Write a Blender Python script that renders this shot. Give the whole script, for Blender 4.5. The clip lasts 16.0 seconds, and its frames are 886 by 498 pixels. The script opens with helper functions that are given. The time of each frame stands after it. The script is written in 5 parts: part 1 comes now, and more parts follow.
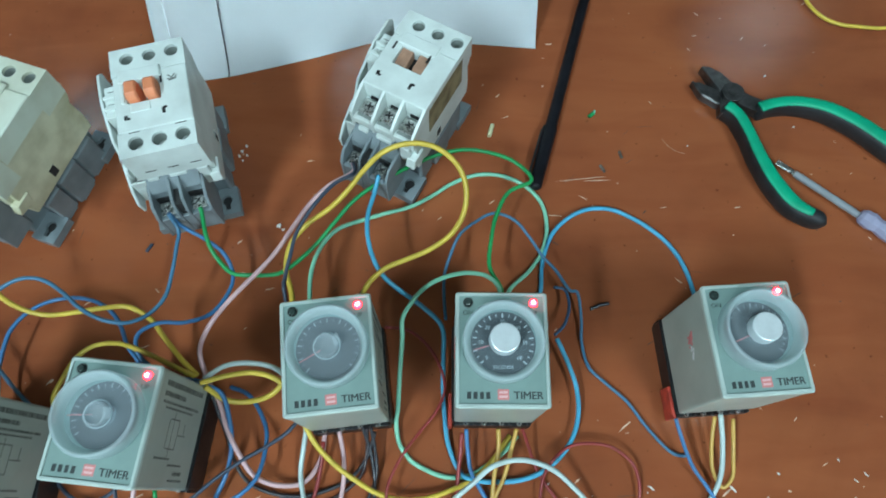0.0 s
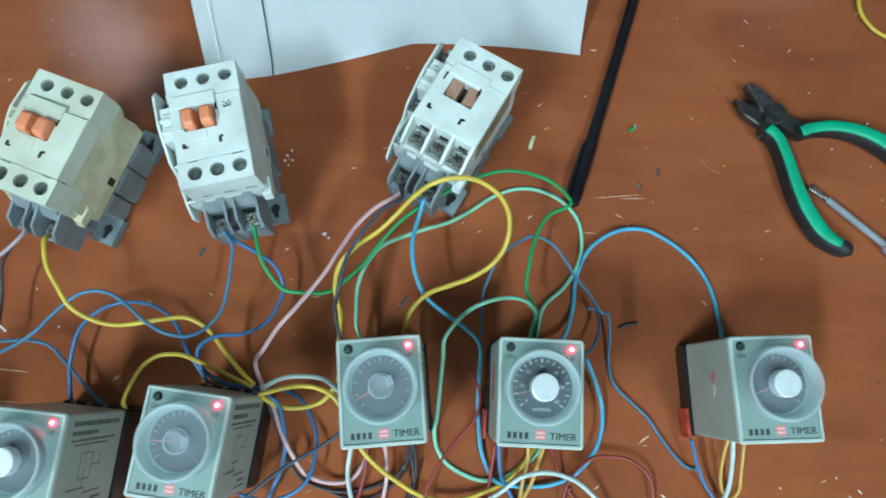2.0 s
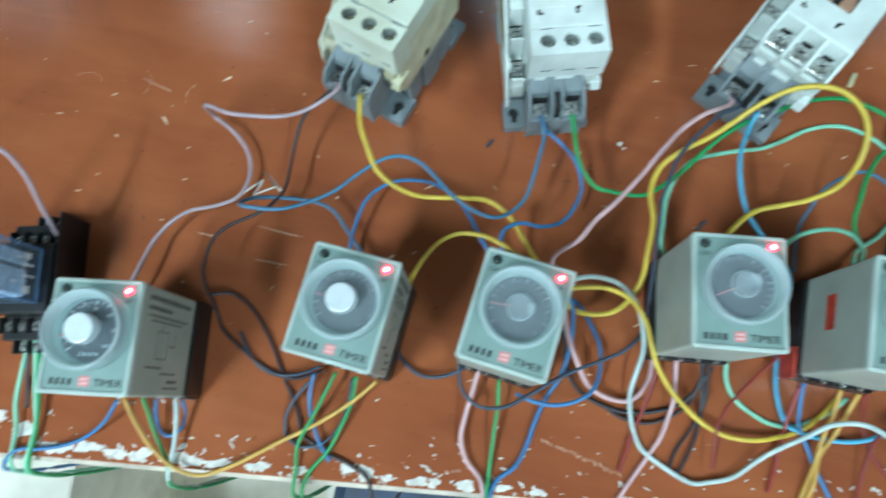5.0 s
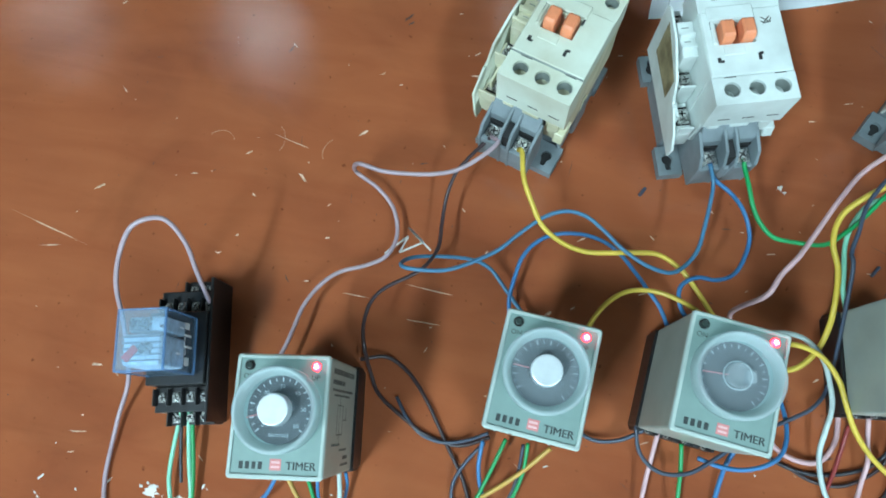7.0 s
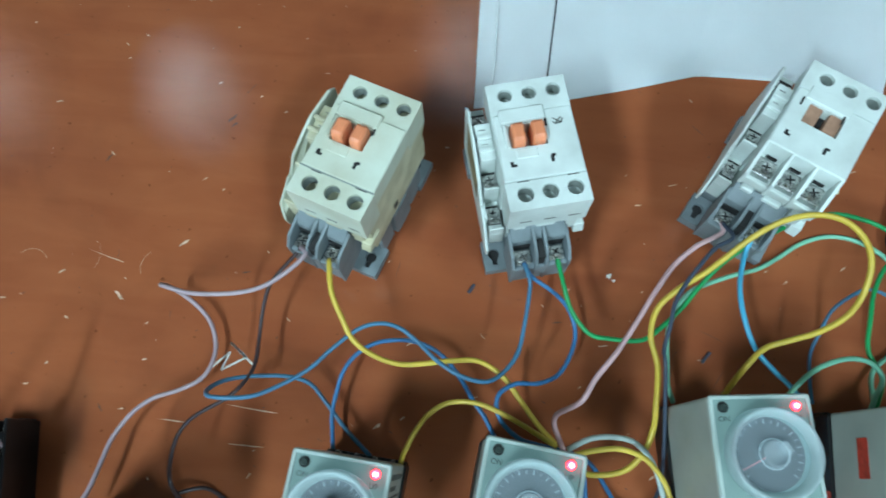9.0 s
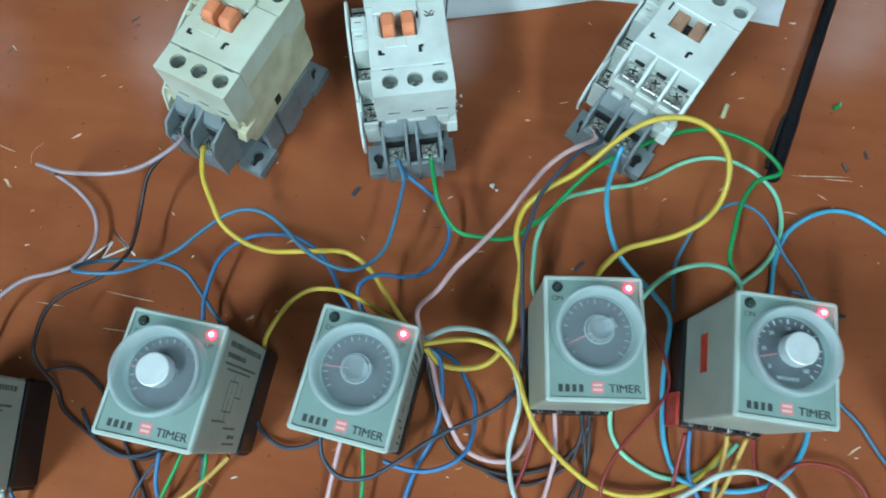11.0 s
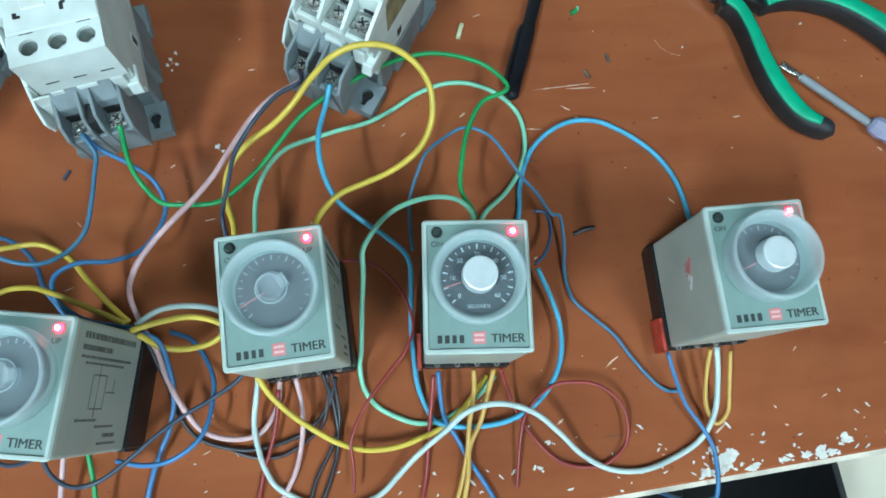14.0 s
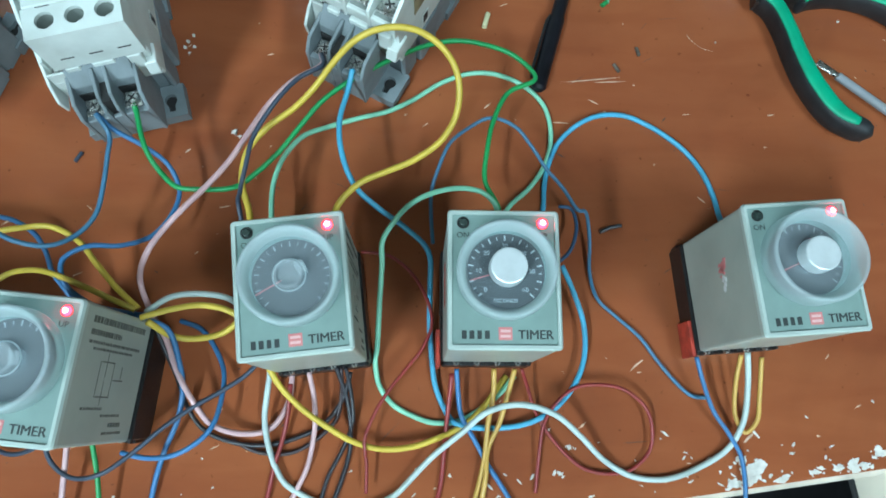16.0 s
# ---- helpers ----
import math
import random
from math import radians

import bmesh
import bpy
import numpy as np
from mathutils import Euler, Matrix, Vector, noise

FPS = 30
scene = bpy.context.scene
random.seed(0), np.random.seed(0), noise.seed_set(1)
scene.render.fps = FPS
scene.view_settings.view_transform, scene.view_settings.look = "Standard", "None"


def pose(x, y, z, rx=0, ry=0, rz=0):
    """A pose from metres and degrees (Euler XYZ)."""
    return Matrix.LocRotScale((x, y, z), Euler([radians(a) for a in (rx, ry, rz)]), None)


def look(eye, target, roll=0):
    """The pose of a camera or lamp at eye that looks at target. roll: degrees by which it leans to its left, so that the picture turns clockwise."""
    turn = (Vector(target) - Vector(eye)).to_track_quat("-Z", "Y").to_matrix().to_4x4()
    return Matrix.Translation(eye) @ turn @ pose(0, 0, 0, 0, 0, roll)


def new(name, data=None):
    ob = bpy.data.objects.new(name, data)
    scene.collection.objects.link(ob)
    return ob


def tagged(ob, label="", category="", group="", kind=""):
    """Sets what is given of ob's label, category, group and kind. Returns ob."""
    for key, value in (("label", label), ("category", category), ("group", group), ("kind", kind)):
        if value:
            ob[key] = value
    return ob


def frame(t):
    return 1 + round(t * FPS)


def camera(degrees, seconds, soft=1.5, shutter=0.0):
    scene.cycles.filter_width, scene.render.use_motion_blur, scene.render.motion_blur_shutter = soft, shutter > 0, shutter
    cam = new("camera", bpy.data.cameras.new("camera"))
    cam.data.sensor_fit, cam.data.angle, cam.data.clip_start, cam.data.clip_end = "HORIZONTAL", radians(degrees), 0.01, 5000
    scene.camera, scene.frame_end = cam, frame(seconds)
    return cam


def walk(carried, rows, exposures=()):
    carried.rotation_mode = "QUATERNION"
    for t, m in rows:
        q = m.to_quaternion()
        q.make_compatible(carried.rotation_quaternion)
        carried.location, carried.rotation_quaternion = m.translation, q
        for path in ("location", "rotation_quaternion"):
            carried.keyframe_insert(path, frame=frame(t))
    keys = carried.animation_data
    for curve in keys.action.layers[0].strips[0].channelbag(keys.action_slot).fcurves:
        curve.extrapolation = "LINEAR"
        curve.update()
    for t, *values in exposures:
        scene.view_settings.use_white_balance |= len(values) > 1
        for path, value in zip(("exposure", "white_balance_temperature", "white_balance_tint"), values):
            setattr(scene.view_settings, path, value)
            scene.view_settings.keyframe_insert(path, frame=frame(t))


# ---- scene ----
cam = camera(67.4, 16.0, soft=1.7, shutter=0.5)
PATH = [
    (0, (0.0037, 0.0123, 0.3581), (0.0028, 0.0819, 0.1706), -0.00),
    (0.5, (-0.0028, 0.0185, 0.3704), (-0.0062, 0.0772, 0.1793), -1.85),
    (1, (-0.0171, 0.0447, 0.3901), (-0.0171, 0.0883, 0.1949), 2.31),
    (1.5, (-0.0303, 0.0640, 0.3932), (-0.0332, 0.1053, 0.1975), -0.15),
    (2, (-0.0172, 0.0722, 0.3932), (-0.0193, 0.1123, 0.1972), -0.09),
    (2.5, (-0.0071, 0.0738, 0.3920), (-0.0111, 0.1144, 0.1962), -3.47),
    (3, (-0.0230, 0.0648, 0.3900), (-0.0301, 0.1091, 0.1951), -6.35),
    (3.5, (-0.0504, 0.0463, 0.3809), (-0.0570, 0.0887, 0.1855), -4.39),
    (4, (-0.0844, 0.0346, 0.3754), (-0.0923, 0.0753, 0.1797), -4.18),
    (4.5, (-0.1115, 0.0206, 0.3710), (-0.1213, 0.0629, 0.1758), -4.58),
    (5, (-0.1497, -0.0008, 0.3611), (-0.1659, 0.0413, 0.1662), -9.00),
    (5.2, (-0.1612, -0.0082, 0.3599), (-0.1830, 0.0329, 0.1654), -15.25),
    (7.3, (-0.2342, 0.0105, 0.3555), (-0.2558, 0.0582, 0.1624), -14.10),
    (7.5, (-0.2355, 0.0155, 0.3554), (-0.2557, 0.0627, 0.1621), -13.10),
    (8, (-0.2124, 0.0372, 0.3623), (-0.2297, 0.0917, 0.1707), -9.60),
    (8.5, (-0.1786, 0.0475, 0.3504), (-0.1959, 0.1052, 0.1597), -10.10),
    (9, (-0.1628, 0.0549, 0.3487), (-0.1746, 0.1147, 0.1582), -5.00),
    (9.5, (-0.1440, 0.0526, 0.3407), (-0.1529, 0.1125, 0.1501), -2.60),
    (10, (-0.1347, 0.0576, 0.3349), (-0.1459, 0.1154, 0.1437), -3.70),
    (10.2, (-0.1276, 0.0415, 0.3305), (-0.1375, 0.0983, 0.1390), -1.00),
    (12.3, (-0.0586, 0.0091, 0.3589), (-0.0683, 0.0696, 0.1685), -1.52),
    (12.5, (-0.0540, 0.0120, 0.3598), (-0.0642, 0.0728, 0.1696), -2.35),
    (13, (-0.0326, 0.0224, 0.3525), (-0.0373, 0.0782, 0.1604), -0.66),
    (13.5, (-0.0080, 0.0269, 0.3323), (-0.0038, 0.0737, 0.1379), 5.70),
    (14, (0.0065, 0.0275, 0.3180), (0.0141, 0.0741, 0.1237), 8.32),
    (14.5, (0.0052, 0.0244, 0.3078), (0.0110, 0.0741, 0.1142), 7.02),
    (15, (-0.0050, 0.0204, 0.3036), (-0.0010, 0.0724, 0.1105), 5.78),
    (15.5, (-0.0017, 0.0244, 0.3035), (0.0036, 0.0764, 0.1104), 6.21),
    (16, (-0.0006, 0.0254, 0.3059), (0.0055, 0.0733, 0.1118), 7.96),
]
walk(cam, [(t, look(eye, target, roll)) for t, eye, target, roll in PATH],
     [(0.0, 0.02, 6400, 9), (1.0, 0.16, 6350, 9), (5.2, 0.28, 6300, 9), (7.3, 0.30, 6200, 8), (8.5, 0.20, 6200, 8), (10.2, 0.06, 6250, 8), (12.3, 0.19, 6300, 9), (14.5, 0.31, 6300, 9), (16.0, 0.28, 6300, 9)])

# world: a closed room, so the world adds only a trace
world = bpy.data.worlds.new("world")
scene.world = world
world.use_nodes = True
world.node_tree.nodes["Background"].inputs[0].default_value = (0.80, 0.90, 1.0, 1)
world.node_tree.nodes["Background"].inputs[1].default_value = 0.02


LIGHT = (0.68, 0.91, 1.0)


def ceiling_lamp_light(x, y, sx, sy, watts):
    lamp = bpy.data.lights.new("tube_light", "AREA")
    lamp.shape, lamp.size, lamp.size_y, lamp.energy = "RECTANGLE", sx, sy, watts
    lamp.color = LIGHT
    ob = new("tube_light", lamp)
    ob.location = (x, y, 1.93)
    return ob


# the last two are unseen, added for light from the south
LAMPS = [(-1.36, 1.32, 0.16, 0.22, 1.5), (-2.22, 1.25, 0.08, 0.30, 0.9), (-0.32, 1.60, 0.07, 0.28, 0.8), (1.27, 1.85, 0.26, 0.18, 1.3), (-1.0, -1.2, 0.20, 1.0, 66), (0.9, -1.05, 0.20, 1.0, 37)]
for x, y, sx, sy, watts in LAMPS:
    ceiling_lamp_light(x, y, sx, sy, watts)


# added fill light from the south wall; its window is assumed, out of view
sky = bpy.data.lights.new("south_fill", "AREA")
sky.shape, sky.size, sky.size_y, sky.energy, sky.color = "RECTANGLE", 2.6, 1.3, 10, LIGHT
fill_lamp = new("south_fill", sky)
fill_lamp.matrix_world = look((-0.3, -2.97, 0.95), (-0.3, 0, 0.7))


# ---------------------------------------------------------------- materials
def node_mat(name):
    m = bpy.data.materials.new(name)
    m.use_nodes = True
    return m, m.node_tree.nodes, m.node_tree.links, m.node_tree.nodes["Principled BSDF"]


def mat(name, colour, rough=0.5, metal=0.0, vary=0.12, scale=60.0, bump=0.05, grain=900.0, stain=None, spec=0.5):
    """Base colour mottled at two scales, roughness that follows it, and fine relief."""
    m, n, l, b = node_mat(name)
    co = n.new("ShaderNodeTexCoord")
    big, small = n.new("ShaderNodeTexNoise"), n.new("ShaderNodeTexNoise")
    big.inputs["Scale"].default_value, small.inputs["Scale"].default_value = scale, grain
    big.inputs["Detail"].default_value, small.inputs["Detail"].default_value = 6, 3
    for t in (big, small):
        l.new(co.outputs["Object"], t.inputs["Vector"])
    mix = n.new("ShaderNodeMix")
    mix.data_type = "RGBA"
    dark = stain or tuple(c * (1 - 2.2 * vary) for c in colour)
    mix.inputs["A"].default_value, mix.inputs["B"].default_value = (*dark, 1), (*(min(1, c * (1 + vary)) for c in colour), 1)
    ramp = n.new("ShaderNodeValToRGB")
    ramp.color_ramp.elements[0].position, ramp.color_ramp.elements[1].position = 0.30, 0.62
    l.new(big.outputs["Fac"], ramp.inputs["Fac"])
    l.new(ramp.outputs["Color"], mix.inputs["Factor"])
    l.new(mix.outputs["Result"], b.inputs["Base Color"])
    rr = n.new("ShaderNodeMapRange")
    rr.inputs["To Min"].default_value, rr.inputs["To Max"].default_value = max(0.03, rough - 0.10), min(1, rough + 0.10)
    l.new(small.outputs["Fac"], rr.inputs["Value"])
    l.new(rr.outputs["Result"], b.inputs["Roughness"])
    b.inputs["Metallic"].default_value = metal
    b.inputs["Specular IOR Level"].default_value = spec
    if bump:
        bp = n.new("ShaderNodeBump")
        bp.inputs["Strength"].default_value, bp.inputs["Distance"].default_value = bump, 0.0004
        l.new(small.outputs["Fac"], bp.inputs["Height"])
        l.new(bp.outputs["Normal"], b.inputs["Normal"])
    return m


def clear_mat(name, tint, haze, rough=0.25):
    """Frosted clear plastic: mostly lets light through, with a milky share and a glossy skin."""
    m, n, l, b = node_mat(name)
    b.inputs["Base Color"].default_value = (*tint, 1)
    b.inputs["Roughness"].default_value = rough
    tr, mix, no = n.new("ShaderNodeBsdfTransparent"), n.new("ShaderNodeMixShader"), n.new("ShaderNodeTexNoise")
    no.inputs["Scale"].default_value = 180
    rg = n.new("ShaderNodeMapRange")
    rg.inputs["To Min"].default_value, rg.inputs["To Max"].default_value = haze * 0.8, haze * 1.2
    l.new(no.outputs["Fac"], rg.inputs["Value"])
    l.new(rg.outputs["Result"], mix.inputs["Fac"])
    tr.inputs["Color"].default_value = (*(0.5 + 0.5 * c for c in tint), 1)
    l.new(tr.outputs["BSDF"], mix.inputs[1])
    l.new(b.outputs["BSDF"], mix.inputs[2])
    l.new(mix.outputs["Shader"], n["Material Output"].inputs["Surface"])
    return m


def glow_mat(name, colour, strength):
    m, n, l, b = node_mat(name)
    b.inputs["Base Color"].default_value = (*colour, 1)
    b.inputs["Emission Color"].default_value = (*colour, 1)
    b.inputs["Emission Strength"].default_value = strength
    return m


def wood_mat():
    """Varnished red-brown veneer: stretched grain, broad stains, fine scratches in the gloss."""
    m, n, l, b = node_mat("varnished_wood")
    co, mp = n.new("ShaderNodeTexCoord"), n.new("ShaderNodeMapping")
    mp.inputs["Scale"].default_value = (3.0, 14.0, 1.0)
    mp.inputs["Rotation"].default_value = (0, 0, radians(8))
    l.new(co.outputs["Object"], mp.inputs["Vector"])
    grain, cloud, fine = (n.new("ShaderNodeTexNoise") for _ in range(3))
    grain.inputs["Scale"].default_value, grain.inputs["Detail"].default_value, grain.inputs["Distortion"].default_value = 4.0, 9, 0.8
    cloud.inputs["Scale"].default_value, cloud.inputs["Detail"].default_value = 9.0, 5
    fine.inputs["Scale"].default_value, fine.inputs["Detail"].default_value = 420.0, 2
    l.new(mp.outputs["Vector"], grain.inputs["Vector"])
    l.new(co.outputs["Object"], cloud.inputs["Vector"])
    l.new(mp.outputs["Vector"], fine.inputs["Vector"])
    r1 = n.new("ShaderNodeValToRGB")
    e = r1.color_ramp.elements
    e[0].position, e[0].color = 0.30, (0.295, 0.081, 0.032, 1)
    e[1].position, e[1].color = 0.72, (0.350, 0.106, 0.041, 1)
    l.new(grain.outputs["Fac"], r1.inputs["Fac"])
    r2 = n.new("ShaderNodeValToRGB")
    r2.color_ramp.elements[0].position, r2.color_ramp.elements[0].color = 0.34, (0.88, 0.86, 0.90, 1)
    r2.color_ramp.elements[1].position, r2.color_ramp.elements[1].color = 0.60, (1.0, 1.0, 1.0, 1)
    l.new(cloud.outputs["Fac"], r2.inputs["Fac"])
    mul = n.new("ShaderNodeMix")
    mul.data_type, mul.blend_type = "RGBA", "MULTIPLY"
    mul.inputs["Factor"].default_value = 1.0
    l.new(r1.outputs["Color"], mul.inputs["A"])
    l.new(r2.outputs["Color"], mul.inputs["B"])
    # faint dark smears and a few spots worn through the varnish
    smear, spot = n.new("ShaderNodeTexNoise"), n.new("ShaderNodeTexNoise")
    smear.inputs["Scale"].default_value, smear.inputs["Detail"].default_value, smear.inputs["Distortion"].default_value = 12.0, 6, 0.6
    spot.inputs["Scale"].default_value, spot.inputs["Detail"].default_value = 240.0, 3
    l.new(co.outputs["Object"], smear.inputs["Vector"])
    l.new(co.outputs["Object"], spot.inputs["Vector"])
    r3 = n.new("ShaderNodeValToRGB")
    r3.color_ramp.elements[0].position, r3.color_ramp.elements[0].color = 0.28, (0.80, 0.79, 0.82, 1)
    r3.color_ramp.elements[1].position, r3.color_ramp.elements[1].color = 0.52, (1, 1, 1, 1)
    l.new(smear.outputs["Fac"], r3.inputs["Fac"])
    r4 = n.new("ShaderNodeValToRGB")
    r4.color_ramp.elements[0].position, r4.color_ramp.elements[0].color = 0.24, (0.55, 0.5, 0.5, 1)
    r4.color_ramp.elements[1].position, r4.color_ramp.elements[1].color = 0.31, (1, 1, 1, 1)
    l.new(spot.outputs["Fac"], r4.inputs["Fac"])
    last = mul
    for ramp in (r3, r4):
        nx = n.new("ShaderNodeMix")
        nx.data_type, nx.blend_type = "RGBA", "MULTIPLY"
        nx.inputs["Factor"].default_value = 1.0
        l.new(last.outputs["Result"], nx.inputs["A"])
        l.new(ramp.outputs["Color"], nx.inputs["B"])
        last = nx
    l.new(last.outputs["Result"], b.inputs["Base Color"])
    rr = n.new("ShaderNodeMapRange")
    rr.inputs["From Min"].default_value, rr.inputs["From Max"].default_value = 0.33, 0.62
    rr.inputs["To Min"].default_value, rr.inputs["To Max"].default_value = 0.15, 0.075
    b.inputs["Specular IOR Level"].default_value = 0.34
    l.new(smear.outputs["Fac"], rr.inputs["Value"])
    l.new(rr.outputs["Result"], b.inputs["Roughness"])
    bp = n.new("ShaderNodeBump")
    bp.inputs["Strength"].default_value, bp.inputs["Distance"].default_value = 0.05, 0.0004
    l.new(fine.outputs["Fac"], bp.inputs["Height"])
    l.new(bp.outputs["Normal"], b.inputs["Normal"])
    return m


WOOD = wood_mat()
EDGE = mat("edge_board", (0.62, 0.55, 0.45), 0.7, vary=0.2, scale=40)
CHIP = mat("bare_chip", (0.66, 0.63, 0.58), 0.8, vary=0.12, scale=200)
PALE_SCRATCH = mat("scratch", (0.62, 0.42, 0.30), 0.7, vary=0.2, scale=300)
def paper_mat():
    """Thin paper: diffuse, and light from behind shows through."""
    m = mat("paper", (0.88, 0.93, 0.95), 0.8, vary=0.03, scale=12, bump=0.1)
    n, l = m.node_tree.nodes, m.node_tree.links
    tl, mx = n.new("ShaderNodeBsdfTranslucent"), n.new("ShaderNodeMixShader")
    tl.inputs["Color"].default_value = (0.90, 0.93, 0.95, 1)
    mx.inputs["Fac"].default_value = 0.05
    l.new(n["Principled BSDF"].outputs["BSDF"], mx.inputs[1])
    l.new(tl.outputs["BSDF"], mx.inputs[2])
    l.new(mx.outputs["Shader"], n["Material Output"].inputs["Surface"])
    return m


SCUFF_AND_SHADE = mat("scuff_and_shade", (0.07, 0.025, 0.014), 0.6)
OFFCUT_GREY = mat("offcut_grey", (0.11, 0.085, 0.065), 0.5, vary=0.25, scale=400)
CREAM_SLEEVE = mat("cream_sleeve", (0.62, 0.60, 0.36), 0.5)
PEN_BLACK = mat("pen_black", (0.008, 0.008, 0.011), 0.42, vary=0.2, scale=150, spec=0.25)
PAPER = paper_mat()
INK = mat("ink", (0.02, 0.022, 0.03), 0.6)
WHITE_PLASTIC = mat("white_plastic", (0.64, 0.70, 0.67), 0.42, vary=0.07, scale=45, bump=0.08, stain=(0.50, 0.54, 0.51))
CREAM_PLASTIC = mat("aged_plastic", (0.60, 0.58, 0.42), 0.45, vary=0.12, scale=55, bump=0.08, stain=(0.42, 0.39, 0.24))
AGED_TOP = mat("aged_top", (0.60, 0.65, 0.55), 0.42, vary=0.08, scale=34, bump=0.08, stain=(0.50, 0.50, 0.38))
GREY_PLASTIC = mat("grey_plastic", (0.19, 0.225, 0.24), 0.5, vary=0.10, scale=70, bump=0.08)
BLACK_PLASTIC = mat("black_plastic", (0.012, 0.012, 0.013), 0.38, vary=0.2, scale=80)
# grey for shade in screw holes and recesses, also the seam and moulded marks
SHADE_MARK_GREY = mat("shade_mark_grey", (0.24, 0.27, 0.25), 0.6)
SHADE_BLACK = mat("shade_black", (0.02, 0.02, 0.02), 0.8)
ORANGE = mat("orange_plastic", (0.80, 0.26, 0.12), 0.45, vary=0.07, scale=120)
# near-black put into slots, gaps and recesses as their shade; also rings unlit lamps
TAN = mat("tan_plastic", (0.36, 0.20, 0.13), 0.5, vary=0.15, scale=150)
STEEL = mat("plated_steel", (0.62, 0.62, 0.60), 0.28, metal=1.0, vary=0.2, scale=300)
LABEL_OLIVE = mat("aged_label", (0.24, 0.20, 0.11), 0.6, vary=0.3, scale=110, stain=(0.12, 0.09, 0.045))
TIMER_BODY = mat("timer_body", (0.335, 0.375, 0.335), 0.33, vary=0.06, scale=40)
BEZEL = mat("timer_bezel", (0.43, 0.51, 0.475), 0.35, vary=0.04, scale=60)
PANEL = mat("timer_panel", (0.215, 0.31, 0.285), 0.42, vary=0.05, scale=80)
DIAL_DARK = mat("dial_dark", (0.035, 0.045, 0.05), 0.5, vary=0.1, scale=150)
PRINT_PALE = mat("print_pale", (0.62, 0.66, 0.66), 0.6)
PRINT_DIM = mat("print_dim", (0.26, 0.29, 0.30), 0.6)
PRINT_DARK = mat("print_dark", (0.03, 0.04, 0.04), 0.6)
PRINT_GREY = mat("print_grey", (0.085, 0.09, 0.08), 0.6)
PRINT_RED = mat("print_red", (0.60, 0.20, 0.20), 0.55)
PRINT_PINK = mat("print_pink", (0.70, 0.42, 0.40), 0.55)
POINTER = mat("pointer_red", (0.60, 0.16, 0.16), 0.5)
CAP_WHITE = mat("cap_metal", (0.72, 0.78, 0.80), 0.35, metal=0.35, vary=0.04, scale=160)
FROST = clear_mat("frosted_clear", (0.70, 0.80, 0.82), 0.36, 0.32)
CLEAR = clear_mat("clear_plastic", (0.85, 0.93, 0.97), 0.05, 0.12)
HAZY = clear_mat("hazy_plastic", (0.85, 0.93, 0.97), 0.085, 0.2)
HUB_CLEAR = clear_mat("hub_clear", (0.85, 0.92, 0.94), 0.20, 0.10)
BLUE_CLEAR = clear_mat("blue_clear", (0.50, 0.72, 0.94), 0.13, 0.10)
MILKY = clear_mat("milky_clear", (0.80, 0.90, 0.96), 0.10, 0.2)
BLUE_EDGE = clear_mat("blue_edge", (0.30, 0.52, 0.80), 0.35, 0.15)
VIOLET_CLEAR = clear_mat("violet_clear", (0.50, 0.50, 0.68), 0.55, 0.12)
LED_RED = glow_mat("led_red", (1.0, 0.012, 0.025), 22.0)
LED_CORE = glow_mat("led_core", (1.0, 0.55, 0.55), 8.0)
LED_OFF = mat("led_off", (0.03, 0.045, 0.04), 0.25)
STICKER_RED = mat("sticker_red", (0.46, 0.05, 0.03), 0.5, vary=0.2, scale=200)
COIL_WHITE = mat("coil_tape", (0.78, 0.82, 0.85), 0.5, vary=0.15, scale=200)
FLAG_RED = mat("flag_red", (0.85, 0.05, 0.06), 0.45)
GRIP_GREEN = mat("grip_green", (0.0, 0.36, 0.19), 0.5, vary=0.08, scale=90, bump=0.15)
GRIP_BLACK = mat("grip_black", (0.014, 0.016, 0.018), 0.55, vary=0.2, scale=120, bump=0.25)
TOOL_STEEL = mat("tool_steel", (0.10, 0.10, 0.10), 0.38, metal=0.85, vary=0.25, scale=150)
BRIGHT_STEEL = mat("ground_steel", (0.17, 0.17, 0.17), 0.36, metal=0.9, vary=0.2, scale=260)
SLEEVE = mat("sleeve_plastic", (0.24, 0.26, 0.28), 0.4, vary=0.08, scale=120)
# unseen shell: low tones so walls and ceiling bounce little light
WALL = mat("wall_paint", (0.20, 0.215, 0.21), 0.8, vary=0.04, scale=3)
CEIL = mat("ceiling_paint", (0.21, 0.22, 0.22), 0.9, vary=0.03, scale=3)
FLOOR = mat("floor_tile", (0.80, 0.72, 0.58), 0.5, vary=0.08, scale=6)
NAVY = mat("navy_plastic", (0.016, 0.035, 0.075), 0.5, vary=0.2, scale=30)
CARD = mat("pale_board", (0.74, 0.70, 0.60), 0.7, vary=0.1, scale=14)
LAMP_GLOW = glow_mat("lamp_diffuser", (0.9, 0.97, 1.0), 3.0)

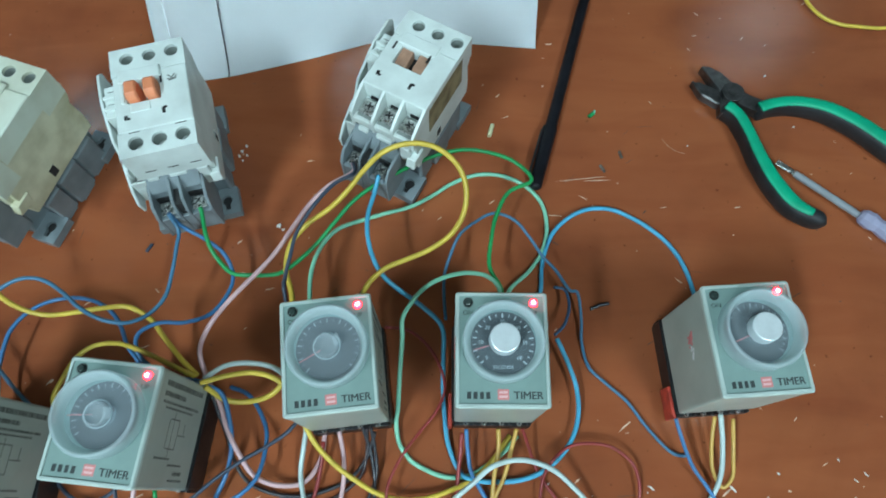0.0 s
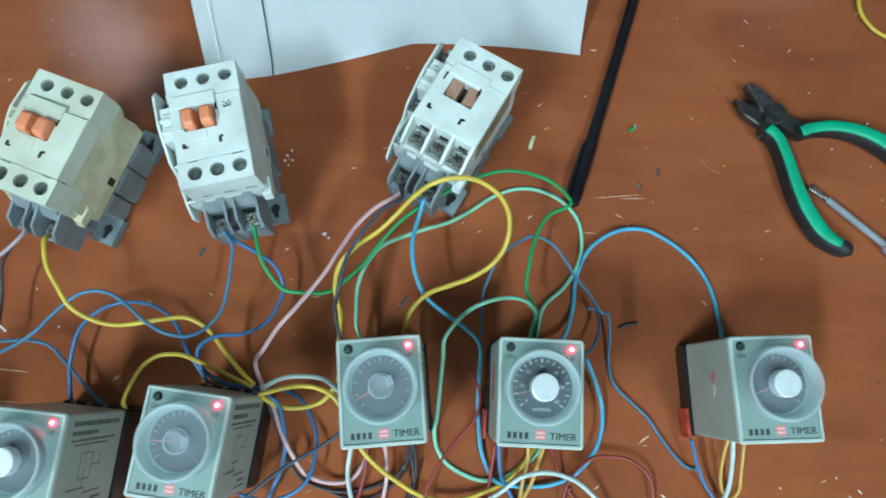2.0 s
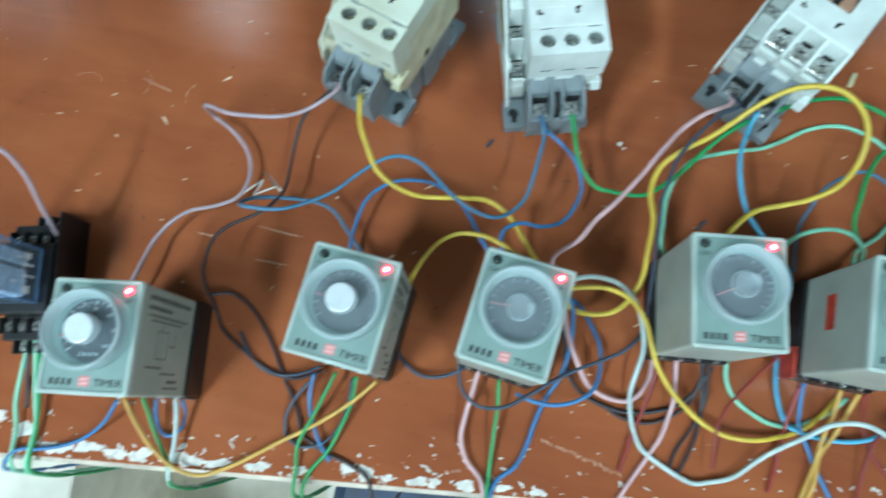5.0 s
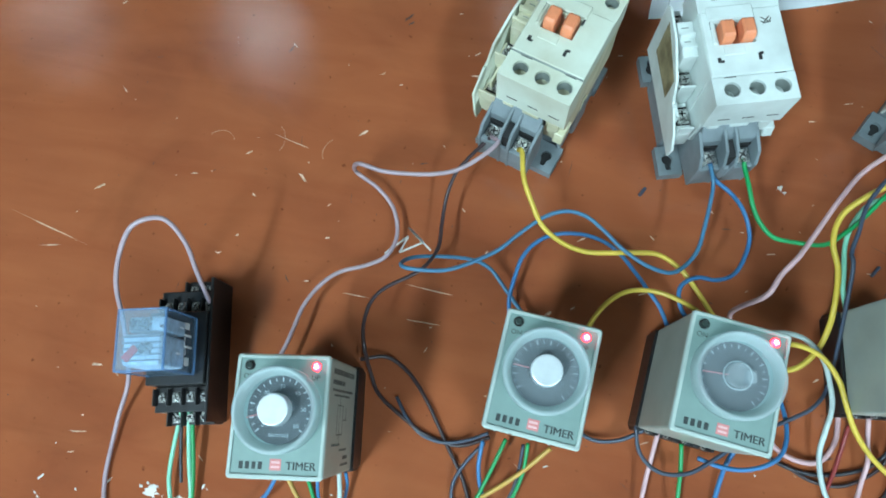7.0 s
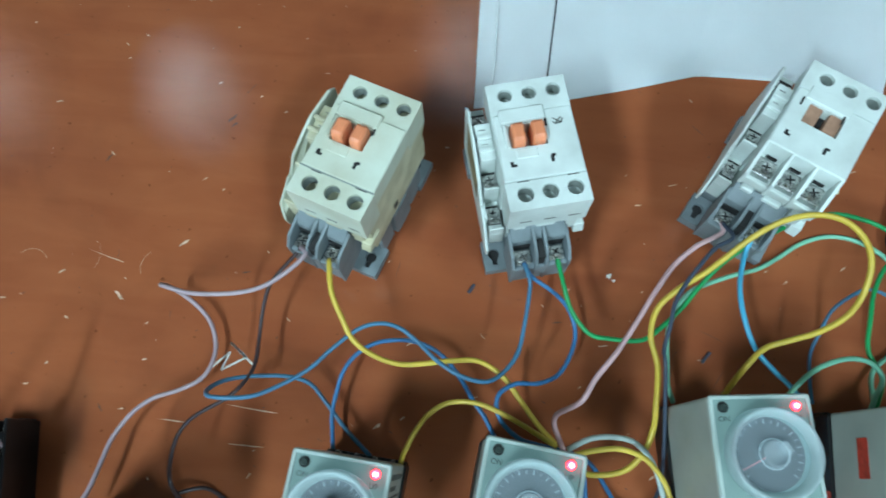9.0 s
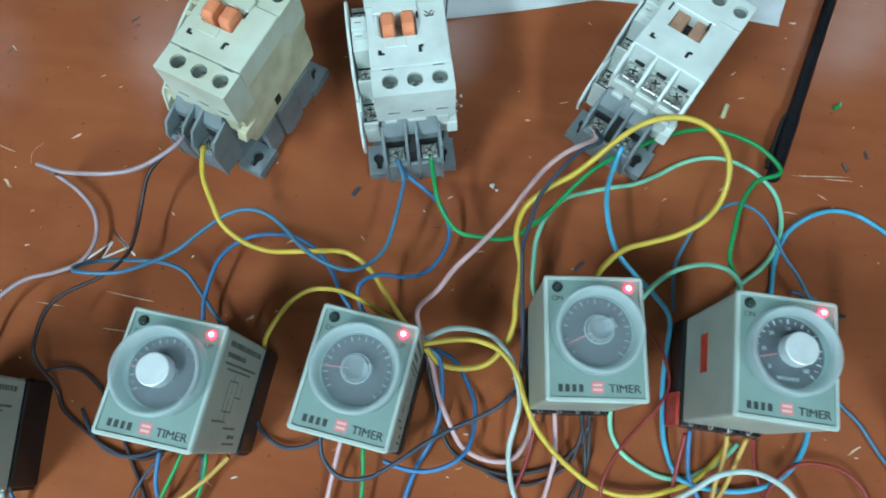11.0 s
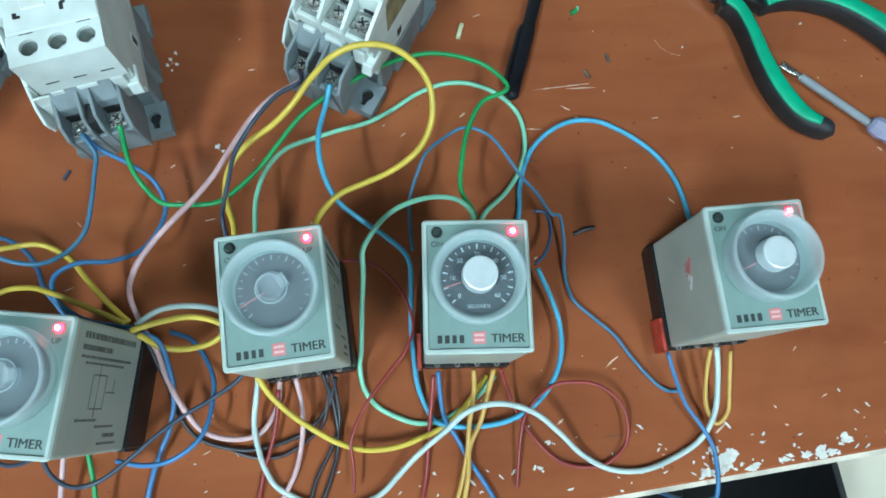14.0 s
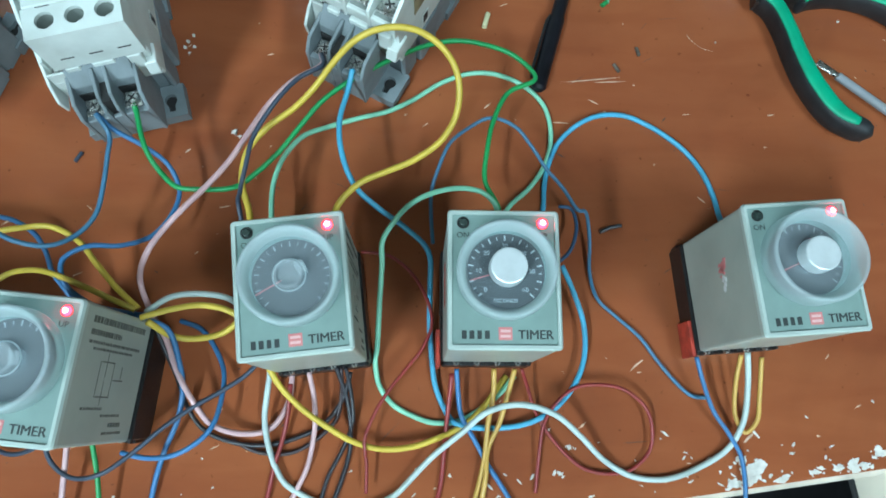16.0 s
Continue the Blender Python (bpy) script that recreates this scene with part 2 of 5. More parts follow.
WIRE_COLOURS = {
    "pink": ("pale pink", (0.62, 0.39, 0.40)), "slate": ("dark slate-grey", (0.040, 0.055, 0.085)),
    "yellow": ("yellow", (0.62, 0.44, 0.055)), "mint": ("pale mint-green", (0.24, 0.58, 0.40)),
    "green": ("green", (0.012, 0.27, 0.075)), "skyblue": ("sky-blue", (0.07, 0.36, 0.55)),
    "slateblue": ("dull slate-blue", (0.032, 0.080, 0.155)), "steelblue": ("muted blue", (0.050, 0.155, 0.26)), "red": ("thin dull red", (0.27, 0.03, 0.028)),
    "ice": ("icy white", (0.46, 0.55, 0.53)), "amber": ("amber-yellow", (0.55, 0.32, 0.07)),
    "blue": ("blue", (0.042, 0.165, 0.36)), "lilac": ("pale lilac", (0.40, 0.30, 0.33)),
    "umber": ("brownish black", (0.040, 0.024, 0.027)), "charcoal": ("charcoal", (0.025, 0.024, 0.030)),
}
WIRE_MATS = {k: mat("insulation_" + k, c, 0.42, vary=0.08, scale=90, bump=0.06) for k, (_, c) in WIRE_COLOURS.items()}
# glowing sheet behind the south opening, added as fill
FILL_GLOW = glow_mat("fill_glow", (0.75, 0.9, 1.0), 1.2)


# ---------------------------------------------------------------- mesh helpers (millimetres inside, metres outside)
MM = 0.001


def part(name, bm, material, parent=None, label="", smooth=False):
    bmesh.ops.scale(bm, vec=(MM, MM, MM), verts=bm.verts)
    bmesh.ops.recalc_face_normals(bm, faces=bm.faces)
    me = bpy.data.meshes.new(name)
    bm.to_mesh(me)
    bm.free()
    me.materials.append(material)
    if smooth:
        for p in me.polygons:
            p.use_smooth = True
    ob = new(name, me)
    ob.parent = parent
    if label:
        tagged(ob, label)
    return ob


def thing(name, label, category, m, group="", kind=""):
    ob = new(name)
    ob.empty_display_size = 0.01
    ob.matrix_world = m
    return tagged(ob, label, category, group, kind)


def block(bm, x0, x1, y0, y1, z0, z1, bevel=0.0, seg=1, taper=0.0):
    """A box with rounded edges; taper draws the top in."""
    r = bmesh.ops.create_cube(bm, size=1)
    for v in r["verts"]:
        top = v.co.z > 0
        t = taper if top else 0
        v.co = Vector((x0 + t if v.co.x < 0 else x1 - t, y0 + t if v.co.y < 0 else y1 - t, z1 if top else z0))
    if bevel:
        es = list({e for v in r["verts"] for e in v.link_edges})
        bmesh.ops.bevel(bm, geom=es, offset=bevel, segments=seg, affect="EDGES", profile=0.5)
    return bm


def drum(bm, x, y, z0, z1, r, seg=24, r2=None, bevel=0.0):
    g = bmesh.ops.create_cone(bm, cap_ends=True, segments=seg, radius1=r, radius2=r if r2 is None else r2, depth=z1 - z0, matrix=Matrix.Translation((x, y, (z0 + z1) / 2)))
    if bevel:
        es = list({e for v in g["verts"] for e in v.link_edges if abs(e.verts[0].co.z - e.verts[1].co.z) < 1e-6 and e.verts[0].co.z > (z0 + z1) / 2})
        bmesh.ops.bevel(bm, geom=es, offset=bevel, segments=2, affect="EDGES", profile=0.5)
    return bm


def lathe(bm, x, y, profile, seg=40):
    """Turns a list of (radius, z) round an upright axis."""
    rings = [[bm.verts.new((x + r * math.cos(2 * math.pi * i / seg), y + r * math.sin(2 * math.pi * i / seg), z)) for i in range(seg)] for r, z in profile]
    for a, b in zip(rings, rings[1:]):
        for i in range(seg):
            bm.faces.new((a[i], a[(i + 1) % seg], b[(i + 1) % seg], b[i]))
    return bm


def prism(bm, outline, x0, x1, axis="x", bevel=0.0):
    """Extrudes an outline of (u, v): along x it lies in y-z, along z in x-y."""
    def at(u, v, s):
        return (s, u, v) if axis == "x" else (u, v, s)
    a = [bm.verts.new(at(u, v, x0)) for u, v in outline]
    b = [bm.verts.new(at(u, v, x1)) for u, v in outline]
    fs = [bm.faces.new(a), bm.faces.new(list(reversed(b)))]
    for i in range(len(a)):
        j = (i + 1) % len(a)
        fs.append(bm.faces.new((a[i], b[i], b[j], a[j])))
    if bevel:
        bmesh.ops.bevel(bm, geom=list({e for f in fs for e in f.edges}), offset=bevel, segments=1, affect="EDGES", profile=0.5)
    return bm


def keyhole(th, r=2.6, w=1.3, length=5.0, down=-1):
    """Radius of a keyhole outline at an angle."""
    c, s = math.cos(th), math.sin(th) * down
    best = r
    if s > 0.05:
        best = max(best, min(length / s, w / max(abs(c), 1e-6)))
    return best


def holed(bm, x0, x1, y0, y1, ztop, zbot, cx, cy, radius, seg=28):
    """One cell of a top face with a hole that goes down to zbot; radius is a number or a function of the angle."""
    angles = sorted({2 * math.pi * i / seg for i in range(seg)} | {math.atan2(y - cy, x - cx) % (2 * math.pi) for x in (x0, x1) for y in (y0, y1)})
    outer, inner, low = [], [], []
    for th in angles:
        c, s = math.cos(th), math.sin(th)
        k = min(((x1 if c > 0 else x0) - cx) / c if abs(c) > 1e-9 else 1e9, ((y1 if s > 0 else y0) - cy) / s if abs(s) > 1e-9 else 1e9)
        r = radius(th) if callable(radius) else radius
        outer.append(bm.verts.new((cx + k * c, cy + k * s, ztop)))
        inner.append(bm.verts.new((cx + r * c, cy + r * s, ztop)))
        low.append(bm.verts.new((cx + r * c, cy + r * s, zbot)))
    n = len(angles)
    for i in range(n):
        j = (i + 1) % n
        bm.faces.new((outer[i], outer[j], inner[j], inner[i]))
        bm.faces.new((inner[i], inner[j], low[j], low[i]))
    bm.faces.new(low)
    return bm


def holed_block(bm, x0, x1, y0, y1, z0, z1, xs, cy, radius, zbot, cells=None):
    """A box whose top face has a row of holes at xs."""
    cuts = cells or [x0] + [(a + b) / 2 for a, b in zip(xs, xs[1:])] + [x1]
    for a, b, cx in zip(cuts, cuts[1:], xs):
        holed(bm, a, b, y0, y1, z1, zbot, cx, cy, radius)
    c = [(x0, y0), (x1, y0), (x1, y1), (x0, y1)]
    lo = [bm.verts.new((x, y, z0)) for x, y in c]
    hi = [bm.verts.new((x, y, z1)) for x, y in c]
    for i in range(4):
        j = (i + 1) % 4
        bm.faces.new((lo[i], lo[j], hi[j], hi[i]))
    bm.faces.new(lo)
    bmesh.ops.remove_doubles(bm, verts=bm.verts[:], dist=0.01)
    return bm


def smooth_path(points, step=6):
    """Catmull-Rom through the points."""
    p = [Vector(q) for q in points]
    p = [2 * p[0] - p[1]] + p + [2 * p[-1] - p[-2]]
    out = []
    for i in range(1, len(p) - 2):
        a, b, c, d = p[i - 1:i + 3]
        for k in range(step):
            t = k / step
            out.append(0.5 * (2 * b + (c - a) * t + (2 * a - 5 * b + 4 * c - d) * t * t + (3 * b - a - 3 * c + d) * t ** 3))
    return out + [p[-2]]


def sweep(bm, path, section, scales=None, up=Vector((0, 0, 1))):
    """Moves a closed section of (side, height) along a path, drawn larger or smaller by scales (side, height)."""
    rings = []
    for i, q in enumerate(path):
        d = (path[min(i + 1, len(path) - 1)] - path[max(i - 1, 0)]).normalized()
        side = d.cross(up)
        side = side.normalized() if side.length > 0.05 else Vector((1, 0, 0))
        high = side.cross(d)
        sx, sy = scales[i] if scales else (1, 1)
        rings.append([bm.verts.new(q + side * u * sx + high * v * sy) for u, v in section])
    n = len(section)
    for a, b in zip(rings, rings[1:]):
        for i in range(n):
            bm.faces.new((a[i], a[(i + 1) % n], b[(i + 1) % n], b[i]))
    bm.faces.new(rings[0])
    bm.faces.new(list(reversed(rings[-1])))
    return bm


def ring_section(r, n=8):
    return [(r * math.cos(2 * math.pi * i / n), r * math.sin(2 * math.pi * i / n)) for i in range(n)]


def lettering(name, text, size, x, y, z, material, parent, rz=0.0, tilt=0.0, label="", bold=0.0):
    """Raised print with the built-in font, centred on x, y (millimetres)."""
    cu = bpy.data.curves.new("text", "FONT")
    cu.body, cu.size, cu.align_x, cu.align_y, cu.extrude = text, size, "CENTER", "CENTER", 0.04
    tmp = bpy.data.objects.new("text", cu)
    me = bpy.data.meshes.new_from_object(tmp)
    bpy.data.objects.remove(tmp)
    me.transform(Matrix.Scale(MM, 4) @ Matrix.Translation((x, y, z)) @ pose(0, 0, 0, tilt, 0, rz))
    if bold:
        bm = bmesh.new()
        bm.from_mesh(me)
        n = len(bm.verts)
        bm.from_mesh(me)
        bm.verts.ensure_lookup_table()
        for v in bm.verts[n:]:
            v.co += Vector((bold * MM, 0.3 * bold * MM, 0.01 * MM))
        bm.to_mesh(me)
        bm.free()
    me.materials.clear()
    me.materials.append(material)
    ob = new(name, me)
    ob.parent = parent
    if label:
        tagged(ob, label)
    return ob


def screw(parent, x, y, z, r=2.6, turn=30, washer=True, name="screw"):
    """Pan-head terminal screw with a cross recess over a square clamp plate."""
    bm = bmesh.new()
    if washer:
        block(bm, x - r * 1.25, x + r * 1.25, y - r * 1.2, y + r * 1.2, z - 1.0, z, 0.3)
    drum(bm, x, y, z, z + 1.5, r, 16, r * 0.82)
    ob = part(name, bm, STEEL, parent)
    # raised near-black bars stand for the shade in the cross recess
    bm = bmesh.new()
    for a in (turn, turn + 90):
        g = bmesh.ops.create_cube(bm, size=1, matrix=Matrix.Translation((x, y, z + 1.5)) @ pose(0, 0, 0, 0, 0, a) @ Matrix.Diagonal((r * 1.2, r * 0.22, 0.24, 1)))
    part("cross_recess", bm, SHADE_BLACK, ob)
    return ob


# ---------------------------------------------------------------- room
def slab(name, x0, x1, y0, y1, z0, z1, material):
    bm = bmesh.new()
    block(bm, x0 * 1000, x1 * 1000, y0 * 1000, y1 * 1000, z0 * 1000, z1 * 1000)
    return tagged(part(name, bm, material), kind="structure")


# plain shell added out of view to close the room and limit fill
slab("wall_north", -4.1, 4.1, 4.0, 4.1, -0.75, 2.0, WALL)
# south wall left open round the added fill and its glowing sheet
for x0, x1, z0, z1 in ((-4.1, -1.6, -0.75, 2.0), (1.0, 4.1, -0.75, 2.0), (-1.6, 1.0, -0.75, 0.3), (-1.6, 1.0, 1.6, 2.0)):
    slab("wall_south", x0, x1, -3.1, -3.0, z0, z1, WALL)
slab("backdrop", -2.5, 2.0, -3.4, -3.38, -0.5, 2.5, FILL_GLOW)
slab("wall_west", -4.1, -4.0, -3.0, 4.0, -0.75, 2.0, WALL)
slab("wall_east", 4.0, 4.1, -3.0, 4.0, -0.75, 2.0, WALL)
slab("ceiling", -4.1, 4.1, -3.1, 4.1, 2.0, 2.1, CEIL)
slab("floor", -4.1, 4.1, -3.1, 4.1, -0.85, -0.75, FLOOR)

# ceiling fixtures round the tube lights, the two added southern ones included
for x, y, sx, sy, watts in LAMPS:
    lamp = thing("ceiling_light", "white fluorescent ceiling light, out of view, switched on, under the ceiling", "ceiling light", Matrix.Translation((x, y, 1.94)), "ceiling lights")
    bm = bmesh.new()
    block(bm, -sx * 560, sx * 560, -sy * 520, sy * 520, 20, 60, 6)
    part("housing", bm, CEIL, lamp)
    for s in (-1, 1):
        bm = bmesh.new()
        bmesh.ops.create_cone(bm, cap_ends=True, segments=16, radius1=13, radius2=13, depth=sy * 980, matrix=Matrix.Translation((s * sx * 250, 0, 6)) @ pose(0, 0, 0, 90, 0, 0))
        part("tube", bm, LAMP_GLOW, lamp, "glowing white tube")

# ---------------------------------------------------------------- table
EDGE_SLOPE, EDGE_Y = 0.139, -0.0265


def edge_y(x):
    return EDGE_Y + EDGE_SLOPE * x


table = thing("table", "worn red-brown varnished wooden table with chipped front edge", "table", Matrix.Identity(4))
bm = bmesh.new()
outline = [(-900, 1000 * edge_y(-0.9)), (900, 1000 * edge_y(0.9)), (780, 1000), (-1020, 760)]
prism(bm, outline, -22, 0, "z", 1.2)
part("tabletop", bm, WOOD, table)
bm = bmesh.new()
a = math.degrees(math.atan(EDGE_SLOPE))
bmesh.ops.create_cube(bm, size=1, matrix=Matrix.Translation((0, 1000 * EDGE_Y - 1.4, -12)) @ pose(0, 0, 0, 0, 0, a) @ Matrix.Diagonal((1800, 2.2, 18, 1)))
part("edge_band", bm, EDGE, table, "pale bare edge board")
for lx, ly in ((-820, -80), (800, 150), (700, 920), (-930, 700)):
    bm = bmesh.new()
    block(bm, lx - 30, lx + 30, ly - 30, ly + 30, -750, -22, 4)
    part("leg", bm, WOOD, table)
bm = bmesh.new()
bmesh.ops.create_cube(bm, size=1, matrix=Matrix.Translation((0, 1000 * EDGE_Y + 60, -62)) @ pose(0, 0, 0, 0, 0, a) @ Matrix.Diagonal((1560, 18, 80, 1)))
part("apron", bm, CARD, table)


def flake(bm, x, y, size, rnd, z=None, stretch=1.0, turn=None):
    """One ragged flat flake lying on the top."""
    n = rnd.randint(9, 14)
    z = rnd.uniform(0.12, 0.5) if z is None else z * rnd.uniform(0.7, 1.4)
    turn = rnd.uniform(0, math.pi) if turn is None else turn
    pts = []
    for i in range(n):
        th = 2 * math.pi * i / n
        r = size * rnd.uniform(0.3, 1.0)
        u, v = r * math.cos(th) * stretch, r * math.sin(th)
        pts.append((x + u * math.cos(turn) - v * math.sin(turn), y + u * math.sin(turn) + v * math.cos(turn)))
    lo = [bm.verts.new((px, py, 0.02)) for px, py in pts]
    hi = [bm.verts.new((x + (px - x) * 0.94, y + (py - y) * 0.94, z)) for px, py in pts]
    bm.faces.new(hi)
    for i in range(n):
        j = (i + 1) % n
        bm.faces.new((lo[i], lo[j], hi[j], hi[i]))


def patch(bm, x, y, r, rnd, stretch=1.4):
    """One bare patch with a frayed outline, drawn out along the table's edge."""
    n = 44
    waves = [(k, rnd.uniform(0, 6.28), rnd.uniform(0.5, 1.0) / k ** 0.75) for k in (2, 3, 5, 7, 11, 16)]
    pts = []
    for i in range(n):
        th = 2 * math.pi * i / n
        q = r * max(0.25, 0.78 + 0.34 * sum(g * math.sin(k * th + p) for k, p, g in waves)) * rnd.uniform(0.9, 1.08)
        px, py = x + stretch * q * math.cos(th), y + q * math.sin(th) + 0.139 * stretch * q * math.cos(th)
        pts.append((px, max(py, 1000 * edge_y(px / 1000) + 0.4)))
    z = rnd.uniform(0.10, 0.2)
    c = bm.verts.new((x, max(y, 1000 * edge_y(x / 1000) + 0.8), z))
    hi = [bm.verts.new((px, py, z)) for px, py in pts]
    lo = [bm.verts.new((x + (px - x) * 1.02, y + (py - y) * 1.02, 0.02)) for px, py in pts]
    for i in range(n):
        j = (i + 1) % n
        bm.faces.new((c, hi[i], hi[j]))
        bm.faces.new((lo[i], lo[j], hi[j], hi[i]))


# bare patches where the varnish has chipped away, densest along the front edge
rnd = random.Random(11)
bm = bmesh.new()
for x0, x1, count in ((-460, -180, 70), (-180, -90, 40), (-90, 90, 34), (90, 260, 40)):
    for _ in range(count):
        x = rnd.uniform(x0, x1)
        back = abs(rnd.gauss(0, 15.0))
        size = rnd.uniform(0.3, 0.9)
        flake(bm, x, 1000 * edge_y(x / 1000) + 1.0 + size + back, size, rnd, stretch=rnd.uniform(1.2, 3.6), turn=rnd.choice((-0.6, -0.5, 0.2, 0.9)) + rnd.uniform(-0.25, 0.25))
for x, y, r, st in ((-415, -80, 4.0, 1.6), (-395, -62, 3.2, 1.5), (-379, -66, 4.4, 1.9), (-359, -71, 4.6, 2.2), (-342, -67, 4.2, 1.8), (-326, -67, 3.6, 2.2), (-313, -65, 4.0, 2.0), (-292, -56, 2.0, 1.4), (-288, -62, 4.6, 2.2), (-270, -60, 3.6, 2.2), (-250, -57, 3.0, 2.6), (-228, -54, 2.4, 2.6), (-204, -48, 3.2, 1.4), (-194, -48, 4.6, 1.3), (-182, -48, 2.2, 1.6), (-166, -46, 3.4, 1.6), (-158, -45, 3.0, 1.4), (-142, -43, 3.4, 2.0), (-124, -40, 2.6, 2.2), (-105, -38, 2.6, 1.8), (-60, -32, 2.6, 1.6), (139, -4, 3.0, 1.2), (148, 1, 6.4, 0.95), (143, 6, 2.6, 1.2), (161, -2, 2.2, 1.8), (176, 1, 1.4, 2.0), (187, 3, 2.0, 1.4), (194, 4, 3.4, 1.2), (207, 10, 2.8, 1.2), (199, 4, 1.8, 2.0), (66, 11, 1.0, 1.4), (61, 0, 0.9, 1.2), (240, 10, 3.0, 1.6)):
    patch(bm, x, y, r, rnd, st)
    for _ in range(5):
        fx = x + rnd.gauss(0, r * st)
        flake(bm, fx, max(1000 * edge_y(fx / 1000) + 1.4, y + rnd.gauss(0, r * 0.9)), rnd.uniform(0.4, 1.2), rnd, stretch=rnd.uniform(1.1, 2.2))
tagged(part("varnish_chips", bm, CHIP), "pale bare patches chipped along the table's front edge", "chips", kind="stuff")

# thin scratches and specks over the top
bm = bmesh.new()
for _ in range(230):
    x, y = rnd.uniform(-500, 270), rnd.uniform(-60, 330)
    if y < 1000 * edge_y(x / 1000) + 6:
        continue
    flake(bm, x, y, abs(rnd.gauss(0, 0.32)) + 0.18, rnd, z=0.08, stretch=rnd.uniform(1.5, 6), turn=rnd.choice((0.15, 0.7, 2.4)))
for x, y, l, t in ((92, 190, 22, 0.05), (84, 179, 7, -0.5), (-271, 68, 32, -0.06), (-160, 86, 9, 0.4), (-370, 141, 25, -0.25), (-339, 106, 4, 0.7), (40, 233, 7, 0.4), (-60, 215, 8, 0.3), (-95, 120, 9, 0.2), (-150, 10, 8, 0.5), (-210, -14, 9, -0.6), (-268, 36, 5, 1.2), (-268, 48, 3, 0.6), (200, 30, 6, 0.5), (188, 52, 5, 0.9), (-45, 118, 5, 0.1), (-90, 10, 7, 0.5), (-498, 65, 65.4, -0.24), (-313, 58, 23.2, -0.01), (-443, -41, 14.3, 0.15), (84, 191, 43.4, 0.11), (66, 167, 12.9, -0.06), (-272, 50, 21.6, 0.01), (-494, 55, 16.6, 0.21)):
    flake(bm, x, y, 0.45, rnd, z=0.08, stretch=l * 1.1, turn=t)
for i in range(17):
    f = i / 16
    flake(bm, -107 + 41 * f + rnd.uniform(-0.5, 0.5), -12.5 - 7.5 * f + rnd.uniform(-0.5, 0.5), 0.42, rnd, z=0.08, stretch=rnd.uniform(4.0, 7.0), turn=-0.85 + rnd.uniform(-0.25, 0.25))
for cx, cy, r, a0, a1 in ((-412, 132, 9, 0.6, 2.4), (-386, 140, 12, -0.5, 0.8), (-341, 138, 9, 2.2, 3.6), (150, 225, 16, 3.6, 4.6)):
    for i in range(9):
        th = a0 + (a1 - a0) * i / 8
        flake(bm, cx + r * math.cos(th), cy + r * math.sin(th), 0.28, rnd, z=0.07, stretch=rnd.uniform(2.0, 4.0), turn=th + math.pi / 2)
tagged(part("surface_scratches", bm, PALE_SCRATCH), "fine pale scratches and specks in the varnish", "scratches", kind="stuff")

bm = bmesh.new()
for x, y, s, st, t in ((-318, 232, 1.3, 3.4, 0.9), (-315, 229, 0.8, 5, 0.7), (-290, 140, 0.5, 9, 0.3), (-352, 60, 0.6, 6, 2.2), (-120, 130, 0.5, 9, 0.2), (66, 150, 0.5, 8, 2.6), (120, 170, 0.6, 5, 0.9), (-60, 20, 0.6, 6, 0.4), (-385, 200, 0.7, 5, 1.2), (200, 120, 0.5, 8, 0.5)):
    flake(bm, x, y, s, rnd, z=0.06, stretch=st, turn=t)
# long hairlines colour in fine shadow lines together with the varnish's patina
for _ in range(26):
    x, y, turn = rnd.uniform(-480, 260), rnd.uniform(-20, 310), rnd.uniform(0, 3.14)
    if y > 1000 * edge_y(x / 1000) + 20:
        flake(bm, x, y, 0.22, rnd, z=0.05, stretch=rnd.uniform(12, 40), turn=turn)
for _ in range(120):
    x, y = rnd.uniform(-500, 270), rnd.uniform(-40, 330)
    if y > 1000 * edge_y(x / 1000) + 6:
        flake(bm, x, y, rnd.uniform(0.2, 0.5), rnd, z=0.06, stretch=rnd.uniform(1, 4))
tagged(part("scuffs_and_shade_lines", bm, SCUFF_AND_SHADE), "small dark scuffs, specks and fine shadow lines on the varnish", "scuffs", kind="stuff")

# a zigzag of chalky strokes
bm = bmesh.new()
zig = [(-301, 84), (-290, 96), (-293, 86), (-281, 94), (-291, 101), (-276, 90)]
for (x0, y0), (x1, y1) in zip(zig, zig[1:]):
    d = Vector((x1 - x0, y1 - y0, 0))
    side = Vector((-d.y, d.x, 0)).normalized() * 0.55
    a0, b0 = Vector((x0, y0, 0.12)), Vector((x1, y1, 0.12))
    bm.faces.new([bm.verts.new(v) for v in (a0 - side, b0 - side, b0 + side, a0 + side)])
tagged(part("chalk_mark", bm, CHIP), "white zigzag chalk mark scrawled on the table", "mark")

# ---------------------------------------------------------------- below the table
stool = thing("stool", "navy blue plastic stool standing below the table edge", "stool", Matrix.Translation((-0.10, -0.16, -0.75)))
bm = bmesh.new()
block(bm, -160, 160, -150, 150, 400, 430, 12, 2)
part("seat", bm, NAVY, stool)
for sx in (-1, 1):
    for sy in (-1, 1):
        bm = bmesh.new()
        block(bm, sx * 135 - 16, sx * 135 + 16, sy * 125 - 16, sy * 125 + 16, 0, 400, 4)
        part("leg", bm, NAVY, stool)
# crate shape is assumed, added for an unidentified dark thing below the corner
crate = thing("crate", "dark plastic crate on the floor below the table corner", "crate", pose(0.24, -0.16, -0.75, 0, 0, 8))
